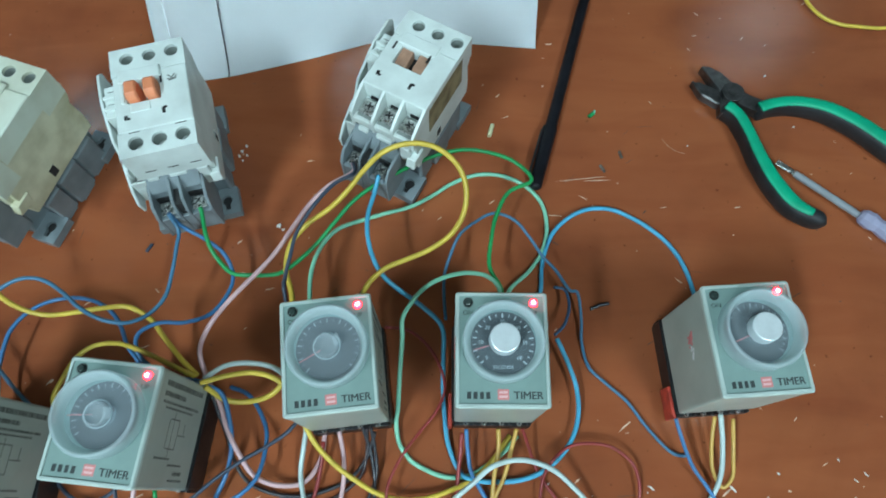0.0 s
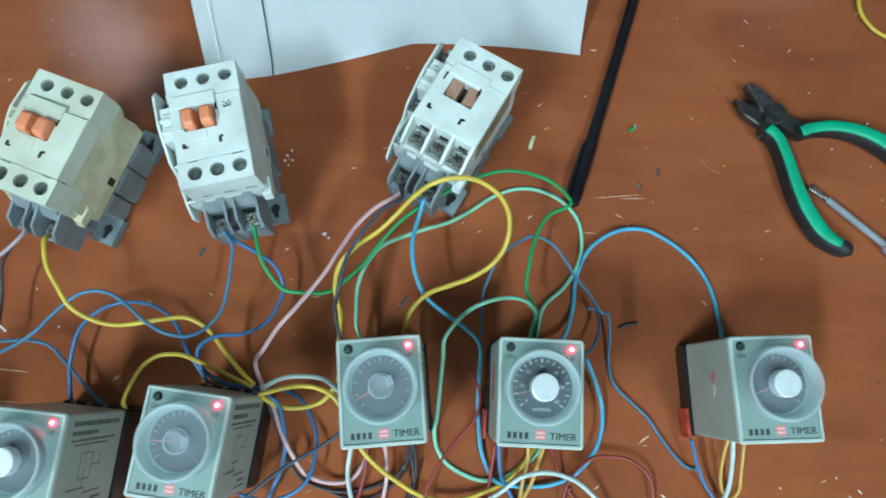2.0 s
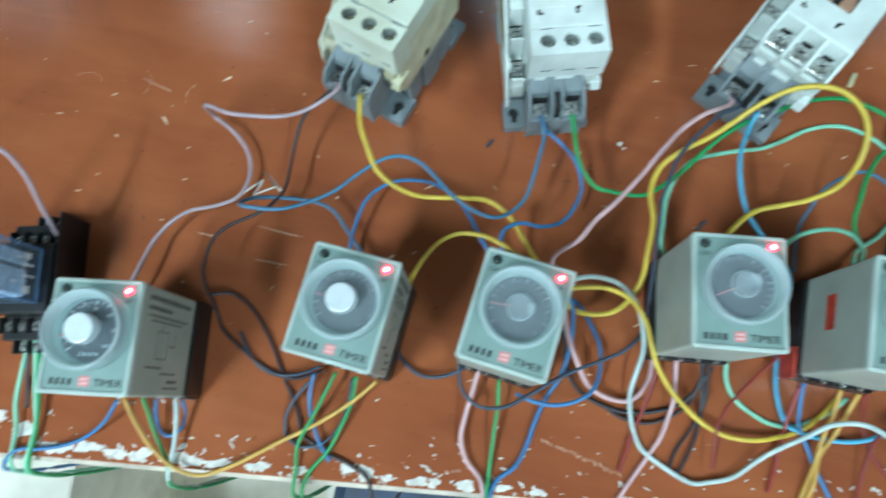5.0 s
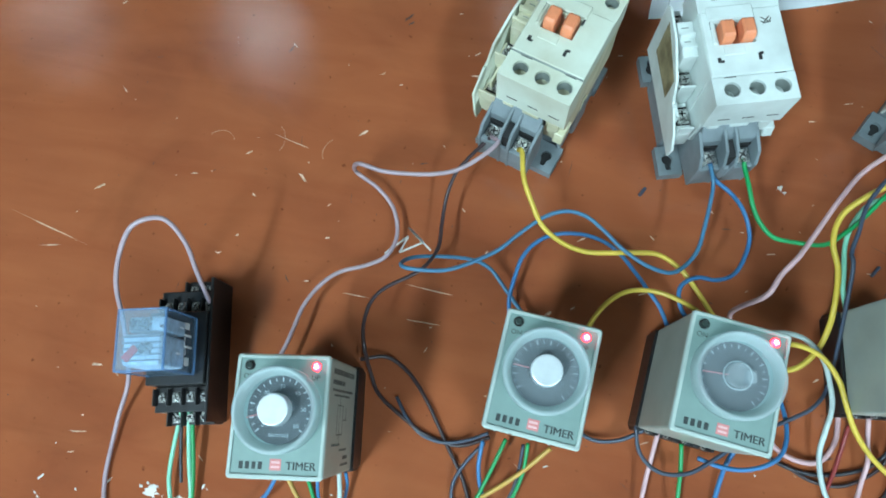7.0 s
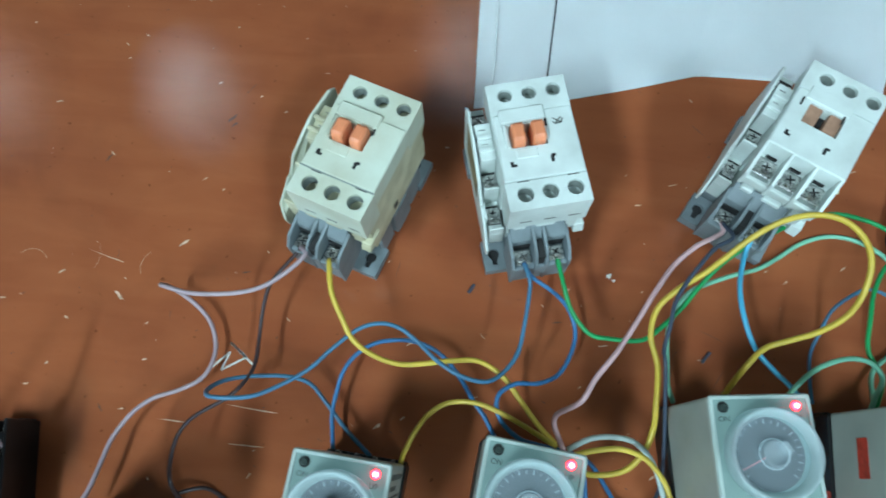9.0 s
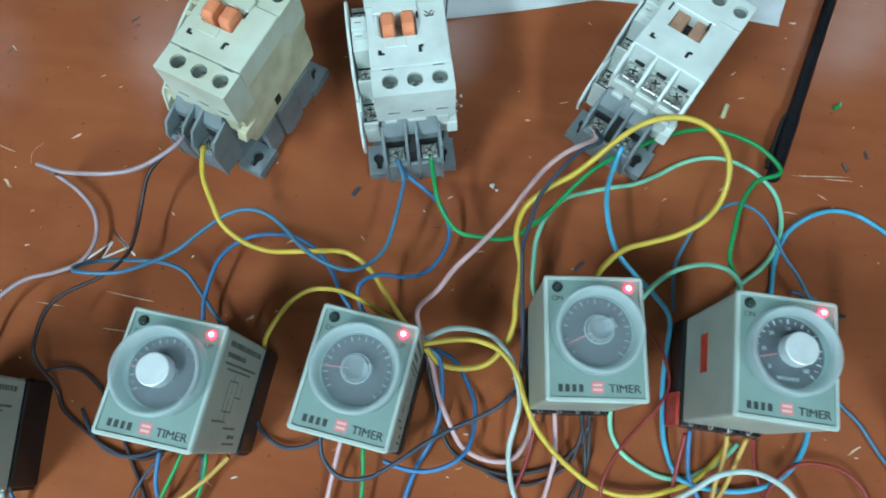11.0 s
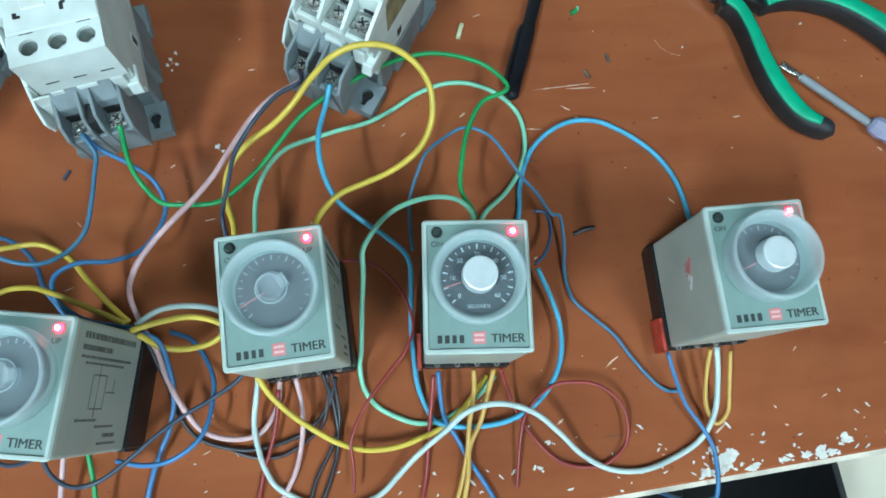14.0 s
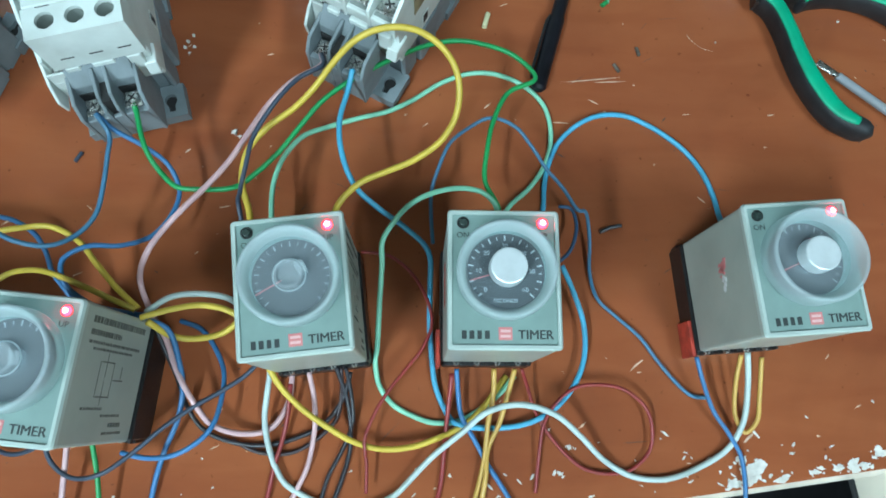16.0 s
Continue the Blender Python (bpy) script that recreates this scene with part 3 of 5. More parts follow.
for nm, (x0, x1, y0, y1, z0, z1) in (("base", (-180, 180, -130, 130, 0, 6)), ("side", (-180, -174, -130, 130, 6, 420)), ("side", (174, 180, -130, 130, 6, 420)), ("end", (-173, 173, -130, -124, 6, 420)), ("end", (-173, 173, 124, 130, 6, 420))):
    bm = bmesh.new()
    block(bm, x0, x1, y0, y1, z0, z1, 1.5)
    part(nm, bm, BLACK_PLASTIC, crate)
box = thing("cardboard_box", "open pale cardboard box on the floor below the table", "box", pose(-0.42, -0.20, -0.75, 0, 0, 8))
for nm, (x0, x1, y0, y1, z0, z1) in {"base": (-150, 150, -110, 110, 0, 4), "side": (-150, -146, -110, 110, 4, 330), "side ": (146, 150, -110, 110, 4, 330), "end": (-146, 146, -110, -106, 4, 330), "end ": (-146, 146, 106, 110, 4, 330)}.items():
    bm = bmesh.new()
    block(bm, x0, x1, y0, y1, z0, z1)
    part(nm.strip(), bm, CARD, box)
for s in (-1, 1):
    bm = bmesh.new()
    bmesh.ops.create_cube(bm, size=1, matrix=Matrix.Translation((s * 190, 0, 350)) @ pose(0, 0, 0, 0, -s * 25, 0) @ Matrix.Diagonal((92, 210, 3, 1)))
    part("flap", bm, CARD, box)

# ---------------------------------------------------------------- paper
bm = bmesh.new()
prof = [(0, 0.6), (5, 3), (13, 12), (23, 25), (35, 40), (50, 56), (70, 72), (95, 84), (120, 90)]
prof = [(q.x, q.y) for q in smooth_path([(u, v, 0) for u, v in prof], 3)]
front = smooth_path([(-176, 252, 0), (-160, 255, 0), (-135.5, 259.5, 0), (-108, 267, 0), (-81, 275, 0), (-54, 284, 0), (-44, 286.3, 0), (-15, 287, 0), (20, 286.5, 0), (60, 283.5, 0)], 4)
cols = []
for i, q in enumerate(front):
    w = 0.9 * math.sin(i * 0.55)
    cols.append([bm.verts.new((q.x - 0.03 * u, q.y + u + w * v * 0.01, v + 0.35)) for u, v in prof])
for a0, b0 in zip(cols, cols[1:]):
    for k in range(len(prof) - 1):
        bm.faces.new((a0[k], b0[k], b0[k + 1], a0[k + 1]))
bmesh.ops.solidify(bm, geom=bm.faces[:], thickness=0.25)
sheet = tagged(part("paper_sheet", bm, PAPER, smooth=True), "curled sheet of white paper lying on the table", "paper")
for x, wid in ((-135.0, 0.42), (-166.0, 0.3)):
    bm = bmesh.new()
    y0 = next(q.y for q in front if q.x >= x) - 1.3
    rows = [(bm.verts.new((x - wid - 0.03 * u, y0 + u - 0.9 - 0.012 * v, v + 0.9)), bm.verts.new((x + wid - 0.03 * u, y0 + u - 0.9 - 0.012 * v, v + 0.9))) for u, v in prof]
    for (a0, b0), (c0, d0) in zip(rows, rows[1:]):
        bm.faces.new((a0, b0, d0, c0))
    part("ruled_line", bm, INK if wid > 0.33 else PRINT_PALE, sheet, "thin dark ruled line" if wid > 0.33 else "faint crease line")


# ---------------------------------------------------------------- contactors
def shaft(parent, xs, y, r, z):
    """Dull grey sleeve that puts shade into each screw hole below its pale rim."""
    for x in xs:
        bm = bmesh.new()
        lathe(bm, x, y, [(r, z), (r, 46.3), (0.05, 46.3)], 24)
        part("hole_shade", bm, SHADE_MARK_GREY, parent, "dark shade down a screw hole")


def contactor(label, m, skin, top, coil_x, act, open_front=False, left_label=False, right_label=False, pencil=False, splay=0.0, hole_x=0.0, crest=77.0, seamed=False):
    """Three-pole contactor seen from its front: grey base, pale cover, auxiliary pole down one side."""
    k = thing("contactor", label, "contactor", m, "contactors on the table")
    # base with a stepped flank and four slotted feet
    bm = bmesh.new()
    block(bm, -26, 12.4, -19, 19, 0.3, 29, 0.8)
    block(bm, coil_x - 11.5, coil_x + 11.5, -33, -18.5, 0.3, 33, 0.8)
    block(bm, -15, 2.5, 18.5, 33, 0.3, 28.6, 0.8)
    block(bm, -20, 13, -19.5, 30, 26, 29.4, 0.5)
    part("base", bm, GREY_PLASTIC, k)
    for y0, y1, x1, z1 in ((-21, -8.6, 15.4, 24), (-7.8, 8.2, 17.4, 27), (9.0, 25.0, 16.2, 25)):
        bm = bmesh.new()
        block(bm, 12.5, x1, y0, y1, 1.6, z1, 0.8)
        block(bm, 12.6, x1 - 0.3, y0 + 2.2, y1 - 2.2, 0.3, 3, 0.3)
        part("flank_block", bm, GREY_PLASTIC, k)
    for fx0, fx1, sx in ((3.2, 17.6, 10.8), (-29.2, -16.4, -23.4)):
        for fy0, fy1, cy, dn in ((-37, -20, -27.9, -1), (20, 36.5, 27.5, 1)):
            bm = bmesh.new()
            holed(bm, fx0, fx1, fy0, fy1, 6.4, 0.3, sx, cy, lambda th, d=dn: keyhole(th, 3.0, 1.6, 6.0, d))
            c = [(fx0, fy0), (fx1, fy0), (fx1, fy1), (fx0, fy1)]
            lo = [bm.verts.new((x, y, 0.3)) for x, y in c]
            hi = [bm.verts.new((x, y, 6.4)) for x, y in c]
            for i in range(4):
                bm.faces.new((lo[i], lo[(i + 1) % 4], hi[(i + 1) % 4], hi[i]))
            foot = part("mounting_foot", bm, GREY_PLASTIC, k)
            # near-black filling gives the keyhole its shade
            bm = bmesh.new()
            prism(bm, [(sx + keyhole(2 * math.pi * i / 28, 2.9, 1.5, 5.8, dn) * math.cos(2 * math.pi * i / 28), cy + keyhole(2 * math.pi * i / 28, 2.9, 1.5, 5.8, dn) * math.sin(2 * math.pi * i / 28)) for i in range(28)], 0.35, 4.2, "z")
            part("slot", bm, SHADE_BLACK, foot, "dark filling that shades a keyhole slot")
    # raised coil terminal housing with two bays
    cx = coil_x
    bm = bmesh.new()
    block(bm, cx - 13.4, cx + 13.4, -46.5, -30, 16, 35, 0.5)
    prism(bm, [(-35.5, 34), (-35.5, 45), (-29, 53), (-29, 34)], cx - 13.4, cx + 13.4, "x", 0.4)
    coil = part("coil_terminal_block", bm, GREY_PLASTIC, k)
    for x, w, h in ((cx - 13.8, 1.6, 45), (cx - 2.6, 1.5, 48), (cx + 2.6, 1.5, 48), (cx + 13.8, 1.6, 45)):
        bm = bmesh.new()
        prism(bm, [(-47, 16), (-47, h - 7), (-43, h), (-31, h + 3), (-31, 16)], x - w / 2, x + w / 2, "x", 0.25)
        part("barrier", bm, GREY_PLASTIC, coil)
    # solid near-black block puts shade between the two bays
    bm = bmesh.new()
    block(bm, cx - 1.7, cx + 1.7, -45.0, -35.7, 35.2, 46)
    part("gap", bm, SHADE_BLACK, coil)
    for s in (-1, 1):
        # near-black strip for the shade behind each clamp
        bm = bmesh.new()
        block(bm, cx + s * 8.2 - 4.6, cx + s * 8.2 + 4.6, -36.2, -35.6, 35.3, 40)
        part("clamp_gap", bm, SHADE_BLACK, coil)
        screw(coil, cx + s * 8.1, -41.0, 37.2, 3.1, 35 + s * 12)
    # cover: profile with an undercut front and a notched back
    top_z, low_z = crest + (1.2 if seamed else 0.15), crest
    bm = bmesh.new()
    if open_front:
        prof2 = [(-26, 29), (-27.5, 54), (-30.5, 56), (-30.5, 61.5), (-16.5, 61.5), (-16, crest - 8), (31.5, crest - 8), (32.8, 67), (32, 58), (28.5, 54), (31, 40), (30, 29)]
    else:
        prof2 = [(-27, 29), (-28.5, 48), (-26.5, 57), (-28, crest - 8), (31.5, crest - 8), (33.4, 66), (32.4, 57), (29, 53), (31, 40), (30, 29)]
    prism(bm, prof2, -18.6, 17.2, "x", 0.5)
    for tx, tw in ((-13.5, 3.0), (-1.0, 4.6), (11.5, 3.0)):
        block(bm, tx - tw, tx + tw, -31.0, -27.2, 43, 53, 0.5)
    prism(bm, [(-31.5, 46), (-33.5, 40), (-24, 38), (-22, 46)], 13.2, 18.4, "x", 0.4)
    block(bm, -19.6, -18.4, -16, 22, 40, top_z - 1.4, 0.3)
    cover = part("cover", bm, skin, k)
    # near-black plates carry the shade of the front slots
    for tx in (-7.2, 5.4):
        bm = bmesh.new()
        block(bm, tx - 1.5, tx + 1.5, -29.2, -28.3, 44, 48)
        part("front_slot", bm, SHADE_BLACK, cover)
    holes = tuple(hole_x + d for d in (-11.3, 0.0, 11.3))
    cells = [-19.8, hole_x - 5.65, hole_x + 5.65, 17.4]
    bm = bmesh.new()
    holed_block(bm, -19.8, 17.4, 16.3, 32.6, 60, low_z, holes, 25.8, 3.4, 46, cells)
    rear = part("rear_terminal_cover", bm, top, k)
    shaft(rear, holes, 25.8, 3.3, low_z - 1.8)
    for x in holes:
        screw(rear, x, 25.8, 60, 2.5, 20 + x, washer=False)
    if not open_front:
        bm = bmesh.new()
        holed_block(bm, -19.8, 17.4, -31.2, -17.6, 54, low_z, holes, -24.0, 3.7, 46, cells)
        fr = part("front_terminal_cover", bm, top, k)
        shaft(fr, holes, -24.0, 3.6, low_z - 1.6)
        for x in holes:
            screw(fr, x, -24.0, 58, 2.9, 55 + 3 * x, washer=False)
        for x, v, d, z0, z1 in ((holes[0], -18.0, 0.38, low_z, low_z + 0.12), (holes[2], -18.0, 0.38, low_z, low_z + 0.12), (holes[0], -31.34, 0.2, 60.2, 60.8), (holes[1], -31.34, 0.2, 60.2, 60.8), (holes[2], -31.34, 0.2, 60.2, 60.8)):
            bm = bmesh.new()
            block(bm, x - 2.7, x + 2.7, v, v + d, z0, z1)
            part("groove", bm, SHADE_BLACK, fr)
        if seamed:
            bm = bmesh.new()
            block(bm, -19.7, 17.3, -17.58, -17.1, low_z - 0.6, top_z - 0.25)
            part("seam", bm, SHADE_MARK_GREY, fr)
    else:
        for x in (-18.9, -6.6, 4.8, 16.6):
            bm = bmesh.new()
            prism(bm, [(-31, 55), (-31, 66), (-25, top_z - 5), (-16.5, top_z - 0.4), (-16.5, 55)], x - 0.8, x + 0.8, "x", 0.3)
            part("barrier", bm, top, k)
        for x in (-12.6, -0.9, 10.7):
            # grey floor and near-black clamp strip put shade into each pole recess
            bm = bmesh.new()
            block(bm, x - 4.4, x + 4.4, -28.6, -17.4, 61.6, 62.0)
            part("recess_shade", bm, SHADE_MARK_GREY, cover)
            screw(k, x, -22.8, 63.2, 3.6, 25 + x, name="pole_screw")
            bm = bmesh.new()
            block(bm, x - 2.6, x + 2.6, -17.2, -16.45, 62.2, 64.2)
            part("clamp_gap", bm, SHADE_BLACK, cover)
    # raised centre with a window for the moving actuator
    bm = bmesh.new()
    ax, ay = act
    x0, x1, y0, y1 = -19.4, 17.4, -17.05, 16.2
    wx0, wx1, wy0, wy1 = ax - 8.4, ax + 8.4, ay - 5.7, ay + 5.7
    out4, in4 = [(x0, y0), (x1, y0), (x1, y1), (x0, y1)], [(wx0, wy0), (wx1, wy0), (wx1, wy1), (wx0, wy1)]
    rim4 = [(x0 + 0.5, y0 + 0.5), (x1 - 0.5, y0 + 0.5), (x1 - 0.5, y1 - 0.5), (x0 + 0.5, y1 - 0.5)]
    rings = [[bm.verts.new((u, v, z)) for u, v in pts] for pts, z in ((out4, 66), (out4, top_z - 0.5), (rim4, top_z), (in4, top_z), (in4, 66))]
    for a0, b0 in zip(rings, rings[1:] + rings[:1]):
        for q in range(4):
            bm.faces.new((a0[q], a0[(q + 1) % 4], b0[(q + 1) % 4], b0[q]))
    centre = part("centre_plate", bm, top, k)
    bm = bmesh.new()
    block(bm, wx0 - 3.0, wx1 + 1.3, wy1 + 1.0, wy1 + 8.4, top_z - 0.4, top_z + (0.5 if open_front else 1.2), 0.4 if open_front else 0.6)
    if not open_front:
        block(bm, wx0 + 1.5, wx1 - 5.5, wy0 - 5.5, wy0 - 0.8, top_z - 0.4, top_z + 0.4, 0.3)
        block(bm, wx0 - 2.4, wx0 - 0.6, wy0 + 0.5, wy1 + 0.8, top_z - 0.4, top_z + 1.0, 0.4)
    part("latch_plate", bm, top, centre)
    # raised near-black marks carry the shade of the latch slots
    for marks in (((4.2, 10.2, 0.5, 2.7),), ((3.8, -8.8, 0.75, 1.7), (4.7, -7.2, 0.9, 0.6)), ((-14.6, -9.0, 0.8, 1.3), (-13.6, -9.8, 1.1, 0.6)), ((-15.4, 9.6, 0.5, 2.4),)):
        bm = bmesh.new()
        for u, v, w, h in marks:
            block(bm, u - w, u + w, v - h, v + h, top_z + 0.02, top_z + 0.25)
        part("latch_slot", bm, SHADE_BLACK, centre, "black latch slot")
    # window floor coloured near-black for the shade below the lugs
    bm = bmesh.new()
    block(bm, wx0, wx1, wy0, wy1, 66.2, 68)
    part("shaded_floor", bm, SHADE_BLACK, centre)
    part_lugs(k, ax, ay, open_front, top_z - 79.4)
    # auxiliary pole: stepped terminals behind a thin side plate
    def out(y):
        return splay * 0.85 * min(1.0, max(0.0, (26 - y) / 42))
    bm = bmesh.new()
    for y0, y1, z0, z1 in ((-1.0, 18.0, 30, 68), (18.0, 32, 29, 56), (-11.0, -1.0, 29, 53), (-28, -11.0, 27, 40), (-11.6, -10.4, 46, 58), (-27.8, -26.6, 38, 46), (9, 11, 60, 70.5), (3, 5, 60, 69.5)):
        block(bm, -27.2 - out(y1), -19.9, y0, y1, z0, z1, 0.3)
    aux = part("auxiliary_pole", bm, skin, k)
    bm = bmesh.new()
    for u, v in ((14.5, 68.05), (7.0, 68.05)):
        block(bm, -25.6, -22.4, u - 0.25, u + 0.25, v, v + 0.12)
    part("moulded_mark", bm, SHADE_MARK_GREY, aux)
    for y, z in ((24.5, 56.8), (-5.6, 53.8), (-17.8, 40.8)):
        o = out(y) * 0.6
        # near-black floor puts shade under each auxiliary screw
        bm = bmesh.new()
        block(bm, -26.9 - o, -20.3, y - 5.4, y + 4.4, z - 0.9, z - 0.3)
        part("recess_shade", bm, SHADE_BLACK, aux)
        screw(aux, -23.5 - o, y, z, 2.8, 15 + y)
        bm = bmesh.new()
        block(bm, -26.4 - o, -20.6 - o, y - 5.2, y - 3.8, z - 0.3, z + 0.9, 0.3)
        part("clamp", bm, STEEL, aux)
    bm = bmesh.new()
    prism(bm, [(29, 66), (25, 70), (10, 69), (4, 66), (-9, 59), (-13, 51), (-15, 48), (-17, 49), (-29, 41), (-34, 34), (-33, 25), (30, 25)], -29.6, -28.2, "x", 0.35)
    for v in bm.verts:
        v.co.x -= splay * min(1.0, max(0.0, (26 - v.co.y) / 42)) * (1.0 if v.co.z > 40 else 0.4)
    plate = part("side_plate", bm, top, k)
    bm = bmesh.new()
    block(bm, -28.4, -27.2, -22, 28, 26, 48)
    part("spacer", bm, skin, plate)
    if left_label:
        bm = bmesh.new()
        prism(bm, [(20, 66), (-7, 57), (-7, 40), (20, 40)], -29.85, -29.55, "x")
        part("rating_label", bm, LABEL_OLIVE, plate, "faded olive rating label")
    if right_label:
        bm = bmesh.new()
        block(bm, 17.15, 17.5, -14, 22, 50, 70)
        part("rating_label", bm, LABEL_OLIVE, cover, "stained brown rating label")
    # near-black plate carries the shade inside the vent
    bm = bmesh.new()
    block(bm, 17.0, 17.5, -6.5, -2.0, 33, 40)
    part("vent", bm, SHADE_BLACK, cover)
    bm = bmesh.new()
    block(bm, 17.4, 17.9, -7.2, -6.5, 32.4, 40.6, 0.2)
    block(bm, 17.4, 17.9, -6.5, -2.0, 40.1, 40.7, 0.2)
    part("vent_lip", bm, skin, cover)
    if pencil:
        bm = bmesh.new()
        for a0, l, u, v in ((48, 5.0, 9.8, 9.4), (-40, 4.4, 9.4, 9.6), (6, 2.6, 10.6, 8.2), (52, 3.2, 11.4, 9.0), (-30, 2.6, 8.4, 8.4)):
            bmesh.ops.create_cube(bm, size=1, matrix=Matrix.Translation((u, v, top_z + 0.06)) @ pose(0, 0, 0, 0, 0, a0) @ Matrix.Diagonal((l, 0.55, 0.1, 1)))
        part("pen_mark", bm, PRINT_GREY, centre, "hand-drawn dark cross")
    return k


def part_lugs(k, ax, ay, sunk, lift=0.0):
    """The two lugs of the actuator with the gap between them."""
    out = []
    for s in (-1, 1):
        bm = bmesh.new()
        c = ax + s * 4.6
        if sunk:
            prism(bm, [(ay - 5.8, 70), (ay - 5.8, 76.5), (ay + 5.8, 78.5), (ay + 5.8, 70)], c - 3.3 + 0.4 * s, c + 3.3 + 0.4 * s, "x", 0.5)
        else:
            prism(bm, [(ay - 5.2, 70), (ay - 5.4, 82.6), (ay - 3.8, 85), (ay + 3.8, 85), (ay + 5.2, 82.6), (ay + 5.2, 70)], c - 2.9, c + 2.9, "x", 0.8)
        bmesh.ops.translate(bm, vec=(0, 0, lift), verts=bm.verts)
        out.append(part("actuator_lug", bm, TAN if sunk else ORANGE, k, "dull tan lug" if sunk else "bright orange lug"))
    return out


contactor("pale contactor with yellowed sides and orange lugs, on the table", pose(-0.2237, 0.1835, 0, 0, 0, -18.2), CREAM_PLASTIC, AGED_TOP, -7.4, (-4.8, 4.2), splay=5.5, crest=78.2, seamed=True)
contactor("white contactor with orange lugs and a pen cross, on the table", pose(-0.1415, 0.1954, 0, 0, 0, 15.5), WHITE_PLASTIC, WHITE_PLASTIC, -4.7, (-5.0, 4.4), left_label=True, pencil=True, hole_x=-0.2, crest=76.3)
contactor("white contactor with open front terminals and tan lugs, on the table", pose(-0.0146, 0.2132, 0, 0, 0, -27.7), WHITE_PLASTIC, WHITE_PLASTIC, -5.6, (-3.2, 5.4), open_front=True, right_label=True, hole_x=0.9, crest=74.8)


# ---------------------------------------------------------------- timers
FACE = 59.0


def make_timer(label, m, cap, ptr, red_side=False, printed=True, worn_red=False, clear=False, rim=11.8):
    """Plug-in timer, face up: moulded case, framed front panel, dial under a frosted knob skirt."""
    t = thing("timer", label, "timer", m, "plug-in timers on the table")
    bm = bmesh.new()
    block(bm, -19.6, 19.6, -24.6, 24.6, 0, FACE - 2.2, 1.2, 2)
    case = part("case", bm, TIMER_BODY, t)
    # front frame with rounded corners and arrises
    bm = bmesh.new()
    X, Y, w = 20.0, 25.0, 1.7

    def corners(x, y, r):
        out = []
        for cx, cy, a0 in ((x - r, y - r, 0), (-x + r, y - r, 90), (-x + r, -y + r, 180), (x - r, -y + r, 270)):
            out += [(cx + r * math.cos(radians(a0 + 22.5 * q)), cy + r * math.sin(radians(a0 + 22.5 * q))) for q in range(5)]
        return out
    rings = [[bm.verts.new((u, v, z)) for u, v in corners(x, y, r)] for x, y, r, z in ((X - 0.2, Y - 0.2, 1.6, FACE - 3.2), (X, Y, 1.6, FACE - 0.9), (X - 0.6, Y - 0.6, 1.3, FACE), (X - w, Y - w, 0.6, FACE), (X - w - 0.1, Y - w - 0.1, 0.5, FACE - 1.3))]
    for a0, b0 in zip(rings, rings[1:]):
        for q in range(20):
            bm.faces.new((a0[q], a0[(q + 1) % 20], b0[(q + 1) % 20], b0[q]))
    bm.faces.new(list(reversed(rings[0])))
    part("front_frame", bm, BEZEL, t, "pale moulded frame")
    bm = bmesh.new()
    block(bm, -18.6, 18.6, -23.6, 23.6, FACE - 2.4, FACE - 0.8)
    panel = part("front_panel", bm, PANEL, t, "grey-green printed front panel")
    zf = FACE - 0.75
    # lamps
    for x, on in ((-14.4, False), (14.0, True)):
        # the lit lamp's ring is coloured red for the glow round its lens
        bm = bmesh.new()
        lathe(bm, x, 20.2, [(2.2, zf - 0.2), (2.2, zf + 0.25), (1.8, zf + 0.25), (1.8, zf - 0.2)], 20)
        holder = part("lamp_ring", bm, SHADE_BLACK if not on else PRINT_RED, panel)
        bm = bmesh.new()
        drum(bm, x, 20.2, zf - 0.3, zf + 1.3, 1.8, 18, 1.35, 0.3)
        lens = part("lamp_lens", bm, LED_RED if on else LED_OFF, panel, "glowing red lamp" if on else "dark unlit lamp")
        if on:
            bm = bmesh.new()
            drum(bm, x, 20.2, zf + 1.25, zf + 1.5, 1.0, 12, 0.7)
            part("lamp_core", bm, LED_CORE, panel, "bright lamp core")
    lettering("print", "ON", 2.9, -14.4, 15.6, zf + 0.05, PRINT_DARK, panel)
    lettering("print", "UP", 2.9, 13.9, 15.6, zf + 0.05, PRINT_DARK, panel)
    lettering("print", "TIMER", 4.5, 10.5, -19.7, zf + 0.05, PRINT_DARK, panel, bold=0.22)
    bm = bmesh.new()
    for i, w2 in enumerate((1.7, 1.7, 1.5, 1.7)):
        x = -14.1 + i * 2.65
        block(bm, x - w2 / 2, x + w2 / 2, -21.1, -18.2, zf, zf + 0.08)
    part("maker_mark", bm, PRINT_DARK, panel, "dark bars of a maker's mark")
    bm = bmesh.new()
    block(bm, -2.2, 2.5, -21.4, -17.0, zf, zf + 0.08)
    logo = part("logo_square", bm, PRINT_RED, panel, "small red logo square")
    bm = bmesh.new()
    for u in (-18.3, -20.1):
        block(bm, -1.6, 1.9, u - 0.45, u + 0.45, zf + 0.08, zf + 0.14)
    part("logo_bars", bm, PRINT_PINK, logo)
    # dial
    dx, dy = 0.4, 2.3
    bm = bmesh.new()
    drum(bm, dx, dy, zf - 0.1, zf + 0.3, 13.9, 48)
    dial = part("dial_plate", bm, DIAL_DARK, panel, "dark dial plate with pale scale")
    for i in range(21):
        th = radians(222 - i * 13.2)
        major = i % 2 == 0
        bm = bmesh.new()
        l = 1.9 if major else 1.2
